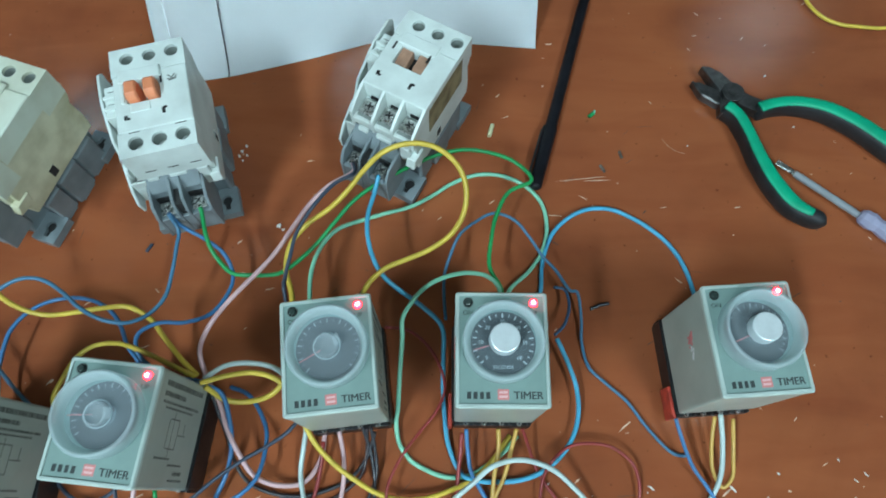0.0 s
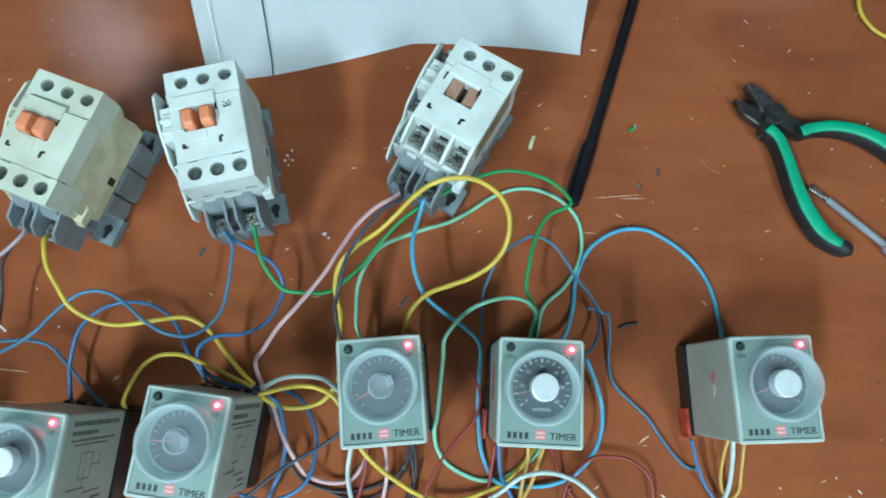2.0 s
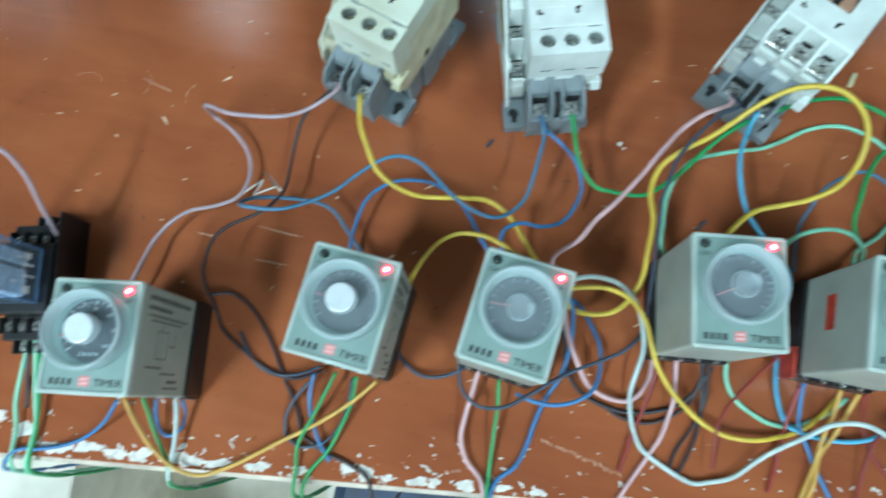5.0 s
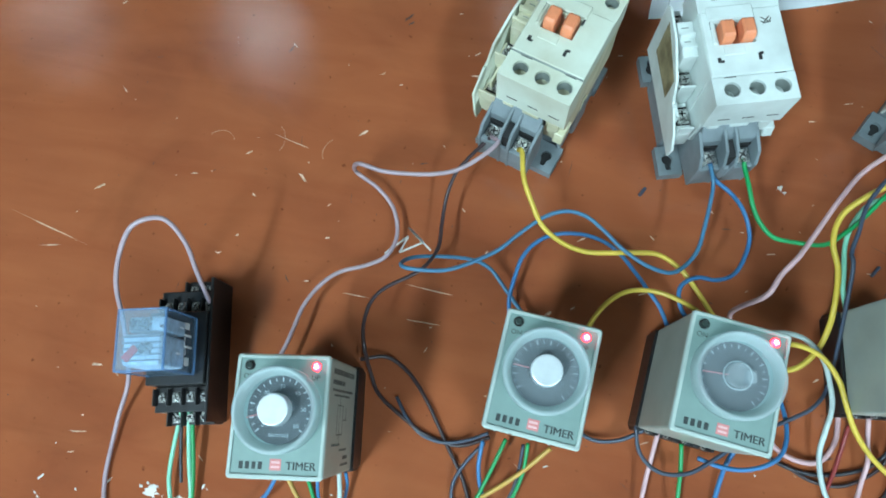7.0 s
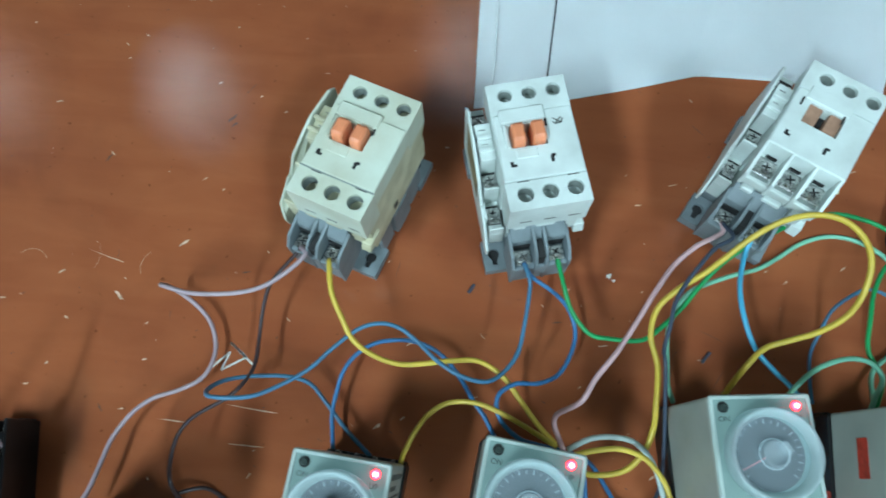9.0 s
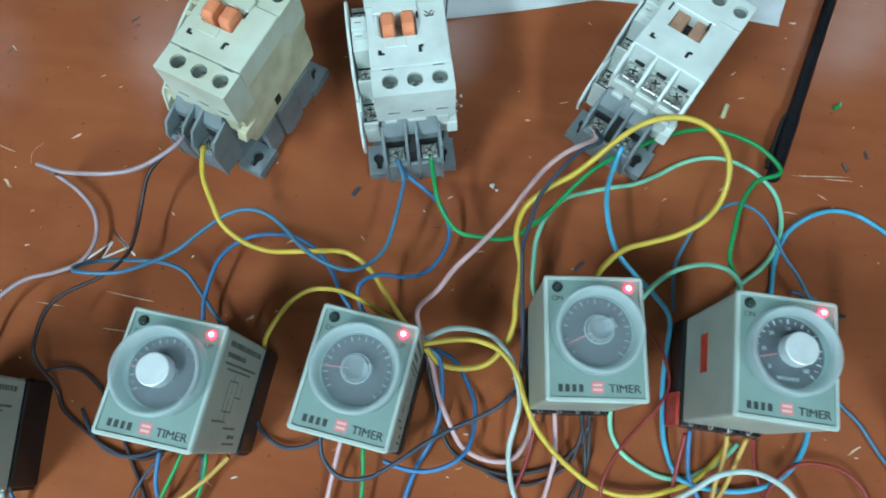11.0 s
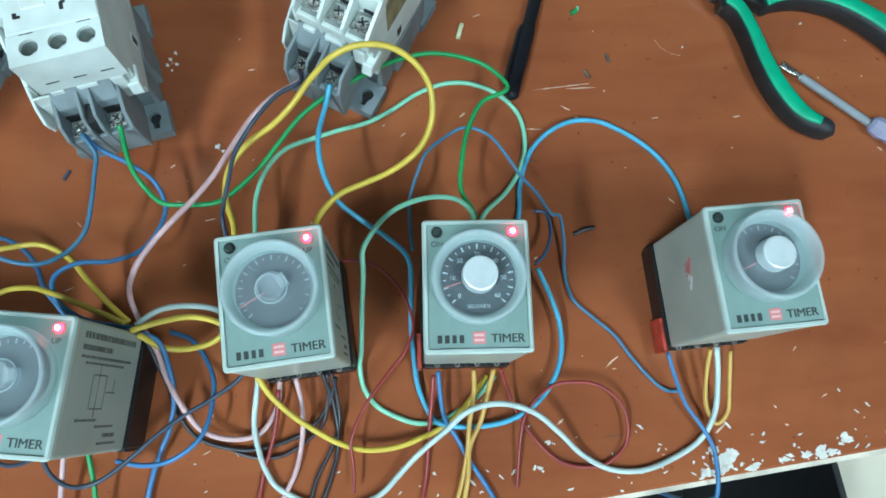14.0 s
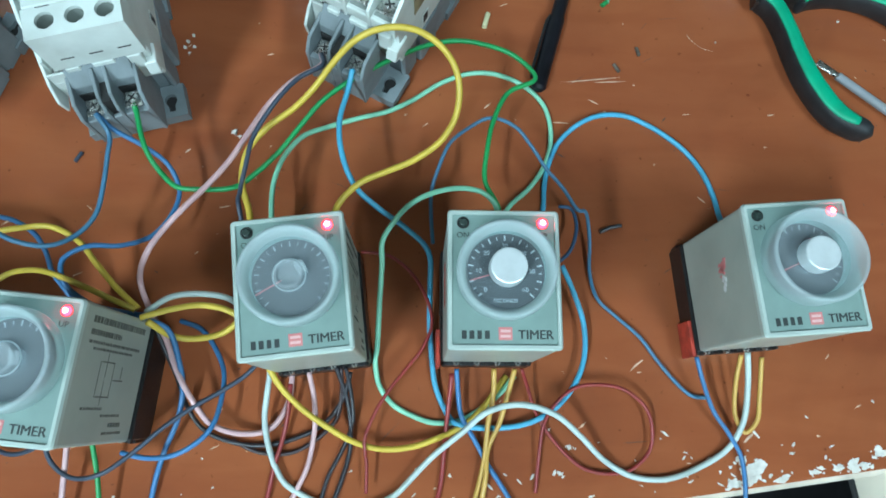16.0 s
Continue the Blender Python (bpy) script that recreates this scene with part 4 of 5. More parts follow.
        bmesh.ops.create_cube(bm, size=1, matrix=Matrix.Translation((dx + 12.3 * math.cos(th), dy + 12.3 * math.sin(th), zf + 0.34)) @ pose(0, 0, 0, 0, 0, math.degrees(th)) @ Matrix.Diagonal((l, 0.55 if major else 0.35, 0.08, 1)))
        part("scale_mark", bm, PRINT_PALE if clear else PRINT_DIM, dial)
    for i, txt in enumerate(("0", "10", "20", "30", "40", "50", "60") if clear else ()):
        th = radians(222 - i * 44)
        lettering("numeral", txt, 2.3, dx + 9.4 * math.cos(th), dy + 9.4 * math.sin(th), zf + 0.34, PRINT_PALE, dial)
    if clear:
        lettering("numeral", "SECONDS", 1.9, dx, dy - 10.2, zf + 0.34, PRINT_PALE, dial)
    # frosted knob skirt: a shallow clear cup, its wall milky
    bm = bmesh.new()
    lathe(bm, dx, dy, [(17.0, zf + 0.8), (17.4, zf + 1.4), (17.3, zf + rim - 0.8), (16.9, zf + rim - 0.2), (16.3, zf + rim), (15.6, zf + rim - 0.3), (14.3, zf + 6.6), (13.7, zf + 5.0)], 56)
    skirt = part("knob_skirt", bm, FROST, t, "frosted clear plastic knob skirt", smooth=True)
    bm = bmesh.new()
    drum(bm, dx, dy, zf + 4.4, zf + 5.0, 13.9, 48)
    part("knob_window", bm, CLEAR if clear else HAZY, skirt, "clear plastic disc" if clear else "hazy plastic disc")
    bm = bmesh.new()
    bmesh.ops.create_cube(bm, size=1, matrix=Matrix.Translation((dx, dy, zf + 4.2)) @ pose(0, 0, 0, 0, 0, ptr) @ Matrix.Translation((8.2, 0, 0)) @ Matrix.Diagonal((10, 0.45, 0.2, 1)))
    part("pointer", bm, POINTER, skirt, "thin red pointer line")
    hub_z = zf + (6.0 if cap else 8.6)
    bm = bmesh.new()
    lathe(bm, dx, dy, [(5.4, zf + 0.4), (5.1, hub_z - 0.5), (4.8, hub_z), (4.1, hub_z), (3.7, hub_z - 0.8), (3.5, hub_z - 2.6), (0.05, hub_z - 2.6)], 28)
    bmesh.ops.create_cube(bm, size=1, matrix=Matrix.Translation((dx, dy, hub_z - 2.6)) @ pose(0, 0, 0, 0, 0, ptr) @ Matrix.Translation((-4.6, 0, 0)) @ Matrix.Diagonal((3.4, 4.6, 4.0, 1)))
    hub = part("hub", bm, HUB_CLEAR, skirt, "clear moulded hub", smooth=False)
    bm = bmesh.new()
    lathe(bm, dx, dy, [(5.6, zf + 5.1), (5.9, zf + 5.6), (5.3, zf + 5.6)], 28)
    part("hub_ring", bm, FROST, hub)
    if cap:
        bm = bmesh.new()
        drum(bm, dx, dy, zf + 6.1, zf + max(11.6, rim + 0.6), 6.5, 40, 6.3, 0.5)
        part("knob_cap", bm, CAP_WHITE, skirt, "brushed whitish round knob cap")
    # print on the sides
    if printed:
        rows = [(19.5, 6, 50, 2.4), (15.0, 26, 50, 2.0), (11.6, 8, 50, 1.1), (9.4, 14, 46, 0.9), (-11.5, 30, 46, 1.0), (-14.0, 14, 30, 0.9), (-17.5, 12, 22, 1.6), (-20.5, 10, 26, 1.0)]
        bm = bmesh.new()
        rr = random.Random(5)
        for y, z0, z1, tall in rows:
            z = z1
            while z > z0:
                l = rr.uniform(0.8, 2.2)
                block(bm, 19.6, 19.68, y - tall / 2, y + tall / 2, max(z - l, z0), z)
                z -= l + rr.uniform(0.3, 0.7)
        for y, z, ww, hh in ((4, 33, 4.5, 0.3), (-6, 33, 4.5, 0.3), (-1, 38, 6.5, 0.3), (-1, 27, 6.5, 0.3), (-7.3, 32, 0.25, 10.5), (5.3, 32, 0.25, 10.5), (-1, 22, 0.25, 8), (2, 20, 2.4, 0.3)):
            block(bm, 19.6, 19.68, y - ww, y + ww, z - hh / 2, z + hh / 2)
        part("side_print", bm, PRINT_GREY, case, "faded bars of printed wiring notes")
    if red_side:
        bm = bmesh.new()
        block(bm, -19.75, -19.55, -4.5, 12.5, 21, 29)
        part("red_sticker", bm, STICKER_RED, case, "red sticker strip")
    if worn_red:
        bm = bmesh.new()
        rr = random.Random(8)
        for y, z, s in ((7.4, 36, 2.3), (5.6, 35, 1.9), (4.6, 33.5, 1.6), (8.8, 37.4, 1.0), (3.4, 35.6, 1.0), (2.6, 32.4, 0.7), (7.0, 32.4, 1.0)):
            n = 9
            ring = [(y + s * rr.uniform(0.4, 1.1) * math.cos(6.283 * q / n), z + 1.5 * s * rr.uniform(0.5, 1.1) * math.sin(6.283 * q / n)) for q in range(n)]
            prism(bm, ring, -19.72, -19.56, "x")
        worn = part("worn_sticker", bm, PRINT_RED, case, "scraped remains of a red sticker")
        bm = bmesh.new()
        for y, z, s in ((1.4, 34.2, 1.5), (-0.8, 35.4, 1.2), (-2.4, 34.0, 1.3), (0.6, 36.4, 0.9)):
            ring = [(y + 1.3 * s * rr.uniform(0.5, 1.1) * math.cos(6.283 * q / 9), z + s * rr.uniform(0.5, 1.1) * math.sin(6.283 * q / 9)) for q in range(9)]
            prism(bm, ring, -19.70, -19.57, "x")
        part("glue_patch", bm, CAP_WHITE, worn, "whitish patch of torn paper")
    return t


def timer_socket(label, m, h, red=False, side=-1):
    """Black screw socket that the timer plugs into, with stepped terminals at both ends."""
    s = thing("timer_socket", label, "socket", m, "timer sockets on the table")
    bm = bmesh.new()
    block(bm, -20.6, 20.6, -24.0, 24.0, 0.2, h, 0.6)
    block(bm, -19.5, 19.5, -25.6, 25.6, 0.2, h - 7, 0.5)
    part("socket_body", bm, BLACK_PLASTIC, s)
    for e in (-1, 1):
        for i in range(4):
            screw(s, -13.5 + 9 * i, e * 24.6, h - 6.8, 1.4, 20 * i, washer=False, name="terminal_screw")
        for i in range(5):
            bm = bmesh.new()
            block(bm, -18.6 + 9 * i, -17.4 + 9 * i, e * 24.6 - 0.9, e * 24.6 + 0.9, h - 8, h - 4.5)
            part("barrier", bm, BLACK_PLASTIC, s)
    if red:
        bm = bmesh.new()
        block(bm, -22.4, -20.5, -26.5, -10.5, 1.0, h - 1.0, 0.4)
        part("red_tag", bm, STICKER_RED, s, "scuffed red plastic tag")
    return s


TIMERS = [
    # x, y, turn, socket height, cap, pointer, words
    (-0.3135, -0.0085, 9.0, 21.0, True, 195, "grey-green plug-in timer with whitish knob cap, beside the relay"),
    (-0.2103, 0.0268, -3.2, 20.0, True, 180, "grey-green plug-in timer with whitish cap, case printed with notes"),
    (-0.1365, 0.0391, -5.4, 20.0, False, 187, "grey-green plug-in timer with uncapped clear knob"),
    (-0.0459, 0.0681, 7.3, 19.5, False, 205, "grey-green plug-in timer with clear knob and red pointer"),
    (0.0281, 0.0712, 0.2, 20.0, True, 197, "grey-green plug-in timer with whitish cap and red side sticker"),
    (0.1396, 0.0786, 4.6, 14.5, True, 200, "grey-green plug-in timer with scraped side, apart from others"),
]
for i, (x, y, turn, h, cap, ptr, words) in enumerate(TIMERS):
    m = pose(x, y, 0, 0, 0, turn)
    timer_socket("black screw-terminal socket under a plug-in timer", m, h, red=i in (4, 5))
    make_timer(words, m @ Matrix.Translation((0, 0, h * MM)), cap, ptr, red_side=i == 4, worn_red=i == 5, clear=i in (0, 4), rim=(10.6, 10.6, 10.6, 9.2, 8.4, 11.2)[i])


# ---------------------------------------------------------------- relay in its socket
def relay_socket(m):
    s = thing("relay_socket", "long black relay socket with rows of steel screws", "socket", m)
    for nm, (x0, x1, y0, y1, z1) in (("socket_body", (-15, 15, -16.5, 20, 29)), ("terminal_step", (-15, 15, -29.5, -16.6, 17)), ("lower_step", (-9, 15, -36, -29.6, 12)), ("terminal_step", (-15, 15, 20.1, 33, 17)), ("lower_step", (-3, 15, 33.1, 39, 12))):
        bm = bmesh.new()
        block(bm, x0, x1, y0, y1, 0.2, z1, 0.5)
        part(nm, bm, BLACK_PLASTIC, s)
    bm = bmesh.new()
    block(bm, 15.1, 16.6, -35, 38, 0.2, 27, 0.4)
    part("side_wall", bm, BLACK_PLASTIC, s)
    rows = [(-10.8 + 7.3 * i, -22.0, 17) for i in range(4)] + [(-5 + 7.3 * i, -32.2, 12) for i in range(3)]
    rows += [(-10.8 + 7.3 * i, 24.5, 17) for i in range(4)] + [(0.5 + 7.3 * i, 34.2, 12) for i in range(2)]
    for x, y, z in rows:
        screw(s, x, y, z + 0.2, 2.2, 40 + 3 * x, name="terminal_screw")
        bm = bmesh.new()
        block(bm, x - 3.9, x - 3.0, y - 4.2, y + 4.2, z - 1, z + 4.2, 0.2)
        part("barrier", bm, BLACK_PLASTIC, s)
    return s


def relay(m):
    r = thing("relay", "small relay with clear blue cover and red flag", "relay", m)
    bm = bmesh.new()
    block(bm, -10.4, 10.4, -13.8, 13.8, 0, 4, 0.4)
    part("relay_base", bm, BLACK_PLASTIC, r)
    bm = bmesh.new()
    block(bm, -10.8, 12.0, -14.1, 14.1, 1, 34, 0.9, 2)
    shell = part("cover", bm, BLUE_CLEAR, r, "clear blue plastic cover")
    bm = bmesh.new()
    block(bm, -10.2, 11.2, -13.5, 13.5, 34.05, 34.6, 0.2)
    part("cover_top", bm, MILKY, shell, "milky whitish top face")
    for x0, x1, y0, y1, z0, z1 in ((11.4, 12.2, -14.3, 14.3, 33.2, 34.7), (-11.1, -10.3, -14.3, 14.3, 33.2, 34.7), (-10.2, 11.3, 13.7, 14.4, 33.2, 34.7), (-10.2, 11.3, -14.4, -13.7, 33.2, 34.7), (11.4, 12.3, 13.5, 14.4, 1, 33.1), (11.4, 12.3, -14.4, -13.5, 1, 33.1), (-11.2, -10.4, -14.4, -13.6, 1, 33.1), (12.05, 12.5, -13.4, 13.4, 1.2, 3.0)):
        bm = bmesh.new()
        block(bm, x0, x1, y0, y1, z0, z1, 0.25)
        part("cover_edge", bm, BLUE_EDGE, shell, "bright blue moulded edge")
    for y, z, w, t in ((8.5, 12, 1.6, 5), (7.0, 18, 0.5, 4), (4.0, 11, 0.5, 8), (1.0, 14, 2.2, 0.8), (-1.5, 10, 0.5, 9), (-4.0, 13, 1.8, 0.8), (-5.5, 20, 0.5, 5), (-8.5, 11, 2.0, 5)):
        bm = bmesh.new()
        block(bm, 12.02, 12.1, y - w, y + w, z - t / 2, z + t / 2)
        part("side_mark", bm, COIL_WHITE, shell, "white printed wiring mark")
    bm = bmesh.new()
    block(bm, -9.0, 8.5, -11.5, 3.0, 5, 31.5, 1.5, 2)
    coil = part("coil", bm, COIL_WHITE, r, "white taped coil")
    bm = bmesh.new()
    for i in range(5):
        block(bm, -9.3, 8.8, -9.6 + 2.7 * i, -8.7 + 2.7 * i, 31.3, 31.9, 0.15)
    part("coil_rib", bm, SLEEVE, coil)
    bm = bmesh.new()
    drum(bm, 2.0, -4.0, 31.4, 32.6, 3.2, 20)
    part("armature_pin", bm, STEEL, coil)
    bm = bmesh.new()
    block(bm, -9.0, 8.0, 4.5, 11.5, 5, 27, 0.6)
    part("contact_block", bm, COIL_WHITE, r)
    bm = bmesh.new()
    block(bm, -8.6, 2.0, 5.0, 11.0, 27.2, 27.6)
    for i in range(4):
        block(bm, 6.6, 7.6, -9 + 5 * i, -7.6 + 5 * i, 6, 29)
    part("contact_springs", bm, STEEL, r)
    bm = bmesh.new()
    bmesh.ops.create_cube(bm, size=1, matrix=Matrix.Translation((-4.6, -6.0, 32.6)) @ pose(0, 0, 0, 0, 0, 48) @ Matrix.Diagonal((7.5, 3.4, 1.2, 1)))
    part("flag", bm, FLAG_RED, r, "red indicator flag")
    return r


RELAY = pose(-0.3885, 0.0095, 0, 0, 0, 13)
relay_socket(RELAY)
relay(RELAY @ Matrix.Translation((-0.0015, 0.0018, 0.0292)))


# ---------------------------------------------------------------- pliers, screwdriver, pen
def grip(name, pts, widths, parent):
    path = smooth_path(pts, 8)
    n = len(path)
    w = [np.interp(i / (n - 1), np.linspace(0, 1, len(widths)), widths) for i in range(n)]
    sect = [(0.5 * math.copysign(abs(math.cos(q)) ** 0.7, math.cos(q)), 0.5 * math.copysign(abs(math.sin(q)) ** 0.7, math.sin(q))) for q in (2 * math.pi * i / 16 for i in range(16))]
    ends = [math.sqrt(max(0.04, 1 - max(0.0, 1 - 2.2 * min(i, n - 1 - i) / 6) ** 2)) for i in range(n)]
    bm = bmesh.new()
    sweep(bm, path, sect, [(a * e, 14.0 * e) for a, e in zip(w, ends)])
    g = part("grip", bm, GRIP_BLACK, parent, "black rubber grip", smooth=True)
    bm = bmesh.new()
    cut = path[1: int(n * 0.93)]
    top = [q + Vector((0, 0, 6.3)) for q in cut]
    sect2 = [(0.5 * math.cos(q), 0.5 * math.sin(q)) for q in (2 * math.pi * i / 12 for i in range(12))]
    sweep(bm, top, sect2, [(w[i] * (0.82 - 0.5 * max(0, (i / n - 0.68) / 0.25) ** 2), 2.6) for i in range(len(cut))])
    part("grip_inlay", bm, GRIP_GREEN, g, "green rubber inlay", smooth=True)


pliers = thing("pliers", "open side cutters with green and black rubber grips", "pliers", Matrix.Identity(4))
bm = bmesh.new()
prism(bm, [(160.5, 264.5), (166, 264), (173, 259.5), (179, 251), (184, 245), (180, 240), (172, 243.5), (167, 252)], 3.5, 11.5, "z", 0.8)
part("jaw", bm, BRIGHT_STEEL, pliers, "ground steel cutting jaw")
bm = bmesh.new()
prism(bm, [(154.5, 255.5), (158, 253), (165, 250.5), (172, 247), (178, 244), (177, 236), (168, 238.5), (159, 245)], 2.5, 9.5, "z", 0.8)
part("jaw", bm, TOOL_STEEL, pliers)
bm = bmesh.new()
drum(bm, 177.5, 245, 2.0, 12.6, 7.4, 28, 6.8, 0.5)
drum(bm, 177.5, 245, 12.4, 13.2, 3.0, 18)
part("pivot", bm, TOOL_STEEL, pliers, "dark steel pivot")
for pts in ([(177, 246, 7), (186, 240, 7), (194, 236, 7)], [(177, 246, 7), (174, 238, 7), (173, 231, 7)]):
    bm = bmesh.new()
    sweep(bm, smooth_path(pts, 4), [(-4.5, -3.5), (4.5, -3.5), (4.5, 3.5), (-4.5, 3.5)])
    part("tang", bm, TOOL_STEEL, pliers)
grip("grip", [(190.5, 233, 7.5), (200, 236.5, 7.5), (215, 238, 7.5), (233, 234, 7.5), (251, 223, 7.5), (266, 209, 7.5), (283, 192, 7.5)], [8.5, 8, 8.5, 9.5, 10.5, 11, 8.5], pliers)
grip("grip", [(171, 236, 7.5), (178, 229, 7.5), (183, 216, 7.5), (187, 201, 7.5), (193, 185, 7.5), (203, 170, 7.5), (220, 160, 7.5)], [8.5, 8, 8, 9, 10, 10.5, 8.5], pliers)

driver = thing("screwdriver", "slim screwdriver with sleeved shaft and clear violet handle", "screwdriver", Matrix.Identity(4))
tip, way = Vector((200.5, 201.8, 4.4)), Vector((0.774, -0.633, 0.0))
bm = bmesh.new()
sweep(bm, [tip, tip + way * 5, tip + way * 13], ring_section(1, 8), [(2.0, 0.5), (1.9, 0.9), (1.4, 1.4)])
part("tip", bm, STEEL, driver, "bright flat steel tip")
bm = bmesh.new()
sweep(bm, [tip + way * 12, tip + way * 13, tip + way * 56], ring_section(2.1, 14))
part("shaft", bm, SLEEVE, driver, "grey sleeved shaft")
bm = bmesh.new()
hp = [tip + way * s + Vector((0, 0, 1.2)) for s in (54, 56, 61, 65, 70, 96, 100)]
sweep(bm, hp, ring_section(1, 8), [(3, 3), (4.6, 4.6), (5.4, 5.4), (4.3, 4.3), (5.2, 5.2), (5.4, 5.4), (3.8, 3.8)])
part("handle", bm, VIOLET_CLEAR, driver, "clear violet fluted handle")
bm = bmesh.new()
sweep(bm, [tip + way * 55 + Vector((0, 0, 1)), tip + way * 92 + Vector((0, 0, 1))], ring_section(1.6, 8))
part("core", bm, STEEL, driver)

pen = thing("pen", "slim black pen with pocket clip, lying on the table", "pen", Matrix.Identity(4))
p0, pw = Vector((55.5, 182.5, 4.2)), Vector((0.262, 0.965, 0.0))
bm = bmesh.new()
sweep(bm, [p0 + pw * s for s in (0, 1.5, 40, 42)], ring_section(1, 18), [(2.4, 2.4), (3.7, 3.7), (4.1, 4.1), (4.0, 4.0)])
part("cap", bm, PEN_BLACK, pen)
bm = bmesh.new()
sweep(bm, [p0 + pw * s for s in (41, 42, 150, 195, 200)], ring_section(1, 18), [(3.4, 3.4), (3.5, 3.5), (3.3, 3.3), (3.1, 3.1), (2.0, 2.0)])
part("barrel", bm, PEN_BLACK, pen)
bm = bmesh.new()
side = Vector((-pw.y, pw.x, 0))
sweep(bm, [p0 + pw * s + side * o + Vector((0, 0, 0.5)) for s, o in ((42, 3.6), (38, 4.8), (10, 5.4), (6, 4.6))], [(-0.7, -1.6), (0.7, -1.6), (0.7, 1.6), (-0.7, 1.6)])
part("clip", bm, BLACK_PLASTIC, pen, "black pocket clip")


# ---------------------------------------------------------------- offcuts and crumbs
def offcut(name, label, x, y, l, r, turn, material, bend=0.0):
    d = Vector((math.cos(radians(turn)), math.sin(radians(turn)), 0))
    n = Vector((-d.y, d.x, 0))
    bm = bmesh.new()
    c = Vector((x, y, r))
    sweep(bm, [c - d * l / 2, c + n * bend, c + d * l / 2], ring_section(r, 8))
    tagged(part(name, bm, material), label, "offcut", "offcuts on the table")


offcut("insulation_offcut", "short cream sleeve offcut lying on the table", 30.3, 222.8, 8.5, 1.3, 75, CREAM_SLEEVE)
offcut("insulation_offcut", "tiny green insulation offcut lying on the table", 92.5, 234.5, 3.6, 1.2, 40, WIRE_MATS["green"])
offcut("insulation_offcut", "tiny mint insulation offcut beside the green one", 94.6, 236.6, 2.6, 0.8, 80, WIRE_MATS["mint"])
offcut("wire_offcut", "short grey-brown wire offcut on the table", 97.0, 197.6, 5.0, 0.9, 120, OFFCUT_GREY)
offcut("wire_offcut", "short grey-brown wire offcut on the table", 108.6, 207.2, 4.6, 0.9, 105, OFFCUT_GREY)
offcut("wire_offcut", "short dark grey wire offcut on the table", -166.6, 143.4, 5.6, 0.9, 62, WIRE_MATS["slate"])
offcut("wire_offcut", "short black wire offcut on the table", 89.5, 112.0, 11.0, 0.9, 18, WIRE_MATS["charcoal"], 0.6)
offcut("wire_offcut", "short dark wire offcut on the table", -42.5, 119.5, 7.0, 0.8, 55, WIRE_MATS["slate"])
for x, y, s in ((-93.5, 158.0, 1.7), (-90.8, 156.0, 1.2), (-121, 207, 1.1), (-118.5, 210.5, 1.0), (-122, 203.5, 1.2), (-117.5, 204, 0.8), (-119.6, 200.5, 0.7), (240, 246, 0.8), (205, 265, 0.7), (150, 214, 0.6), (204, 171.5, 1.2), (217, 228, 0.7), (-232, 170, 0.8)):
    bm = bmesh.new()
    flake(bm, x, y, s, rnd, z=0.9, stretch=1.2)
    tagged(part("crumb", bm, CHIP), "small whitish plaster crumb on the table", "crumb", "crumbs on the table")


# ---------------------------------------------------------------- wires
def wire(colour, r, *points):
    """Insulated wire through the points (millimetres)."""
    pts = [Vector((x, y, max(z, r + 0.15) if y > 1000 * edge_y(x / 1000) - 1 else z)) for x, y, z in points]
    last = pts[-1]
    if last.y < 1000 * edge_y(last.x / 1000) + 9:
        e = 1000 * edge_y(last.x / 1000)
        d = (last - pts[-2])
        d = Vector((d.x * 0.5, -abs(d.y) - 0.1, 0)).normalized()
        pts = [q for q in pts if q.y > 1000 * edge_y(q.x / 1000) + 2] or pts[:2]
        q = pts[-1]
        pts += [Vector((q.x + d.x * 6, min(e, q.y) - 5, r + 0.4)), Vector((q.x + d.x * 10, e - 11, -12)), Vector((q.x + d.x * 14, e - 15, -60)), Vector((q.x + d.x * 16, e - 14, -190))]
    bm = bmesh.new()
    path = smooth_path(pts, 6)
    sweep(bm, path, ring_section(r, 10))
    words = WIRE_COLOURS[colour][0]
    ob = part("wire", bm, WIRE_MATS[colour], smooth=True)
    return tagged(ob, words + " plastic-insulated wire running across the table", "wire", "loose connecting wires")


wire("pink", 1.25, (-47, 180, 38), (-47, 175, 37), (-59, 167, 37), (-69, 157, 35), (-77, 144, 34), (-84, 131, 34), (-91, 119, 37), (-98, 108, 41), (-106, 97, 42), (-112, 86, 42), (-121, 79, 23), (-116, 66, 20), (-110, 55, 16), (-105, 42, 14), (-98, 30, 12), (-90, 20, 9), (-78, 16, 6), (-66, 18, 3), (-59, 29, 2), (-58, 43, 1))
wire("slate", 1.0, (-47, 180, 38), (-45, 170, 46), (-54, 163, 48), (-61, 154, 49), (-67, 145, 48), (-72, 135, 47), (-74, 124, 46), (-76, 113, 44), (-75, 102, 43), (-67, 59, 11), (-73, 44, 11), (-84, 35, 11), (-97, 27, 12), (-109, 18, 13), (-119, 9, 13), (-131, 0, 14), (-144, -2, 12), (-154, 5, 12), (-158, 18, 14))
wire("yellow", 1.4, (-41, 95.5, 14), (-40, 102, 25), (-37, 110, 36), (-28, 120, 37), (-16, 125, 39), (-4, 130, 41), (7, 138, 44), (13, 149, 48), (13, 161, 55), (7, 170, 61), (-4, 176, 65), (-17, 177, 65), (-29, 174, 61), (-39, 168, 53), (-48, 160, 45), (-57, 152, 41), (-68, 144, 39), (-77, 134, 35), (-79, 121, 32), (-75, 107, 30), (-75, 90, 28), (-74, 80, 21), (-77, 69, 17), (-84, 60, 14), (-95, 56, 14), (-106, 56, 18), (-114, 61, 28))
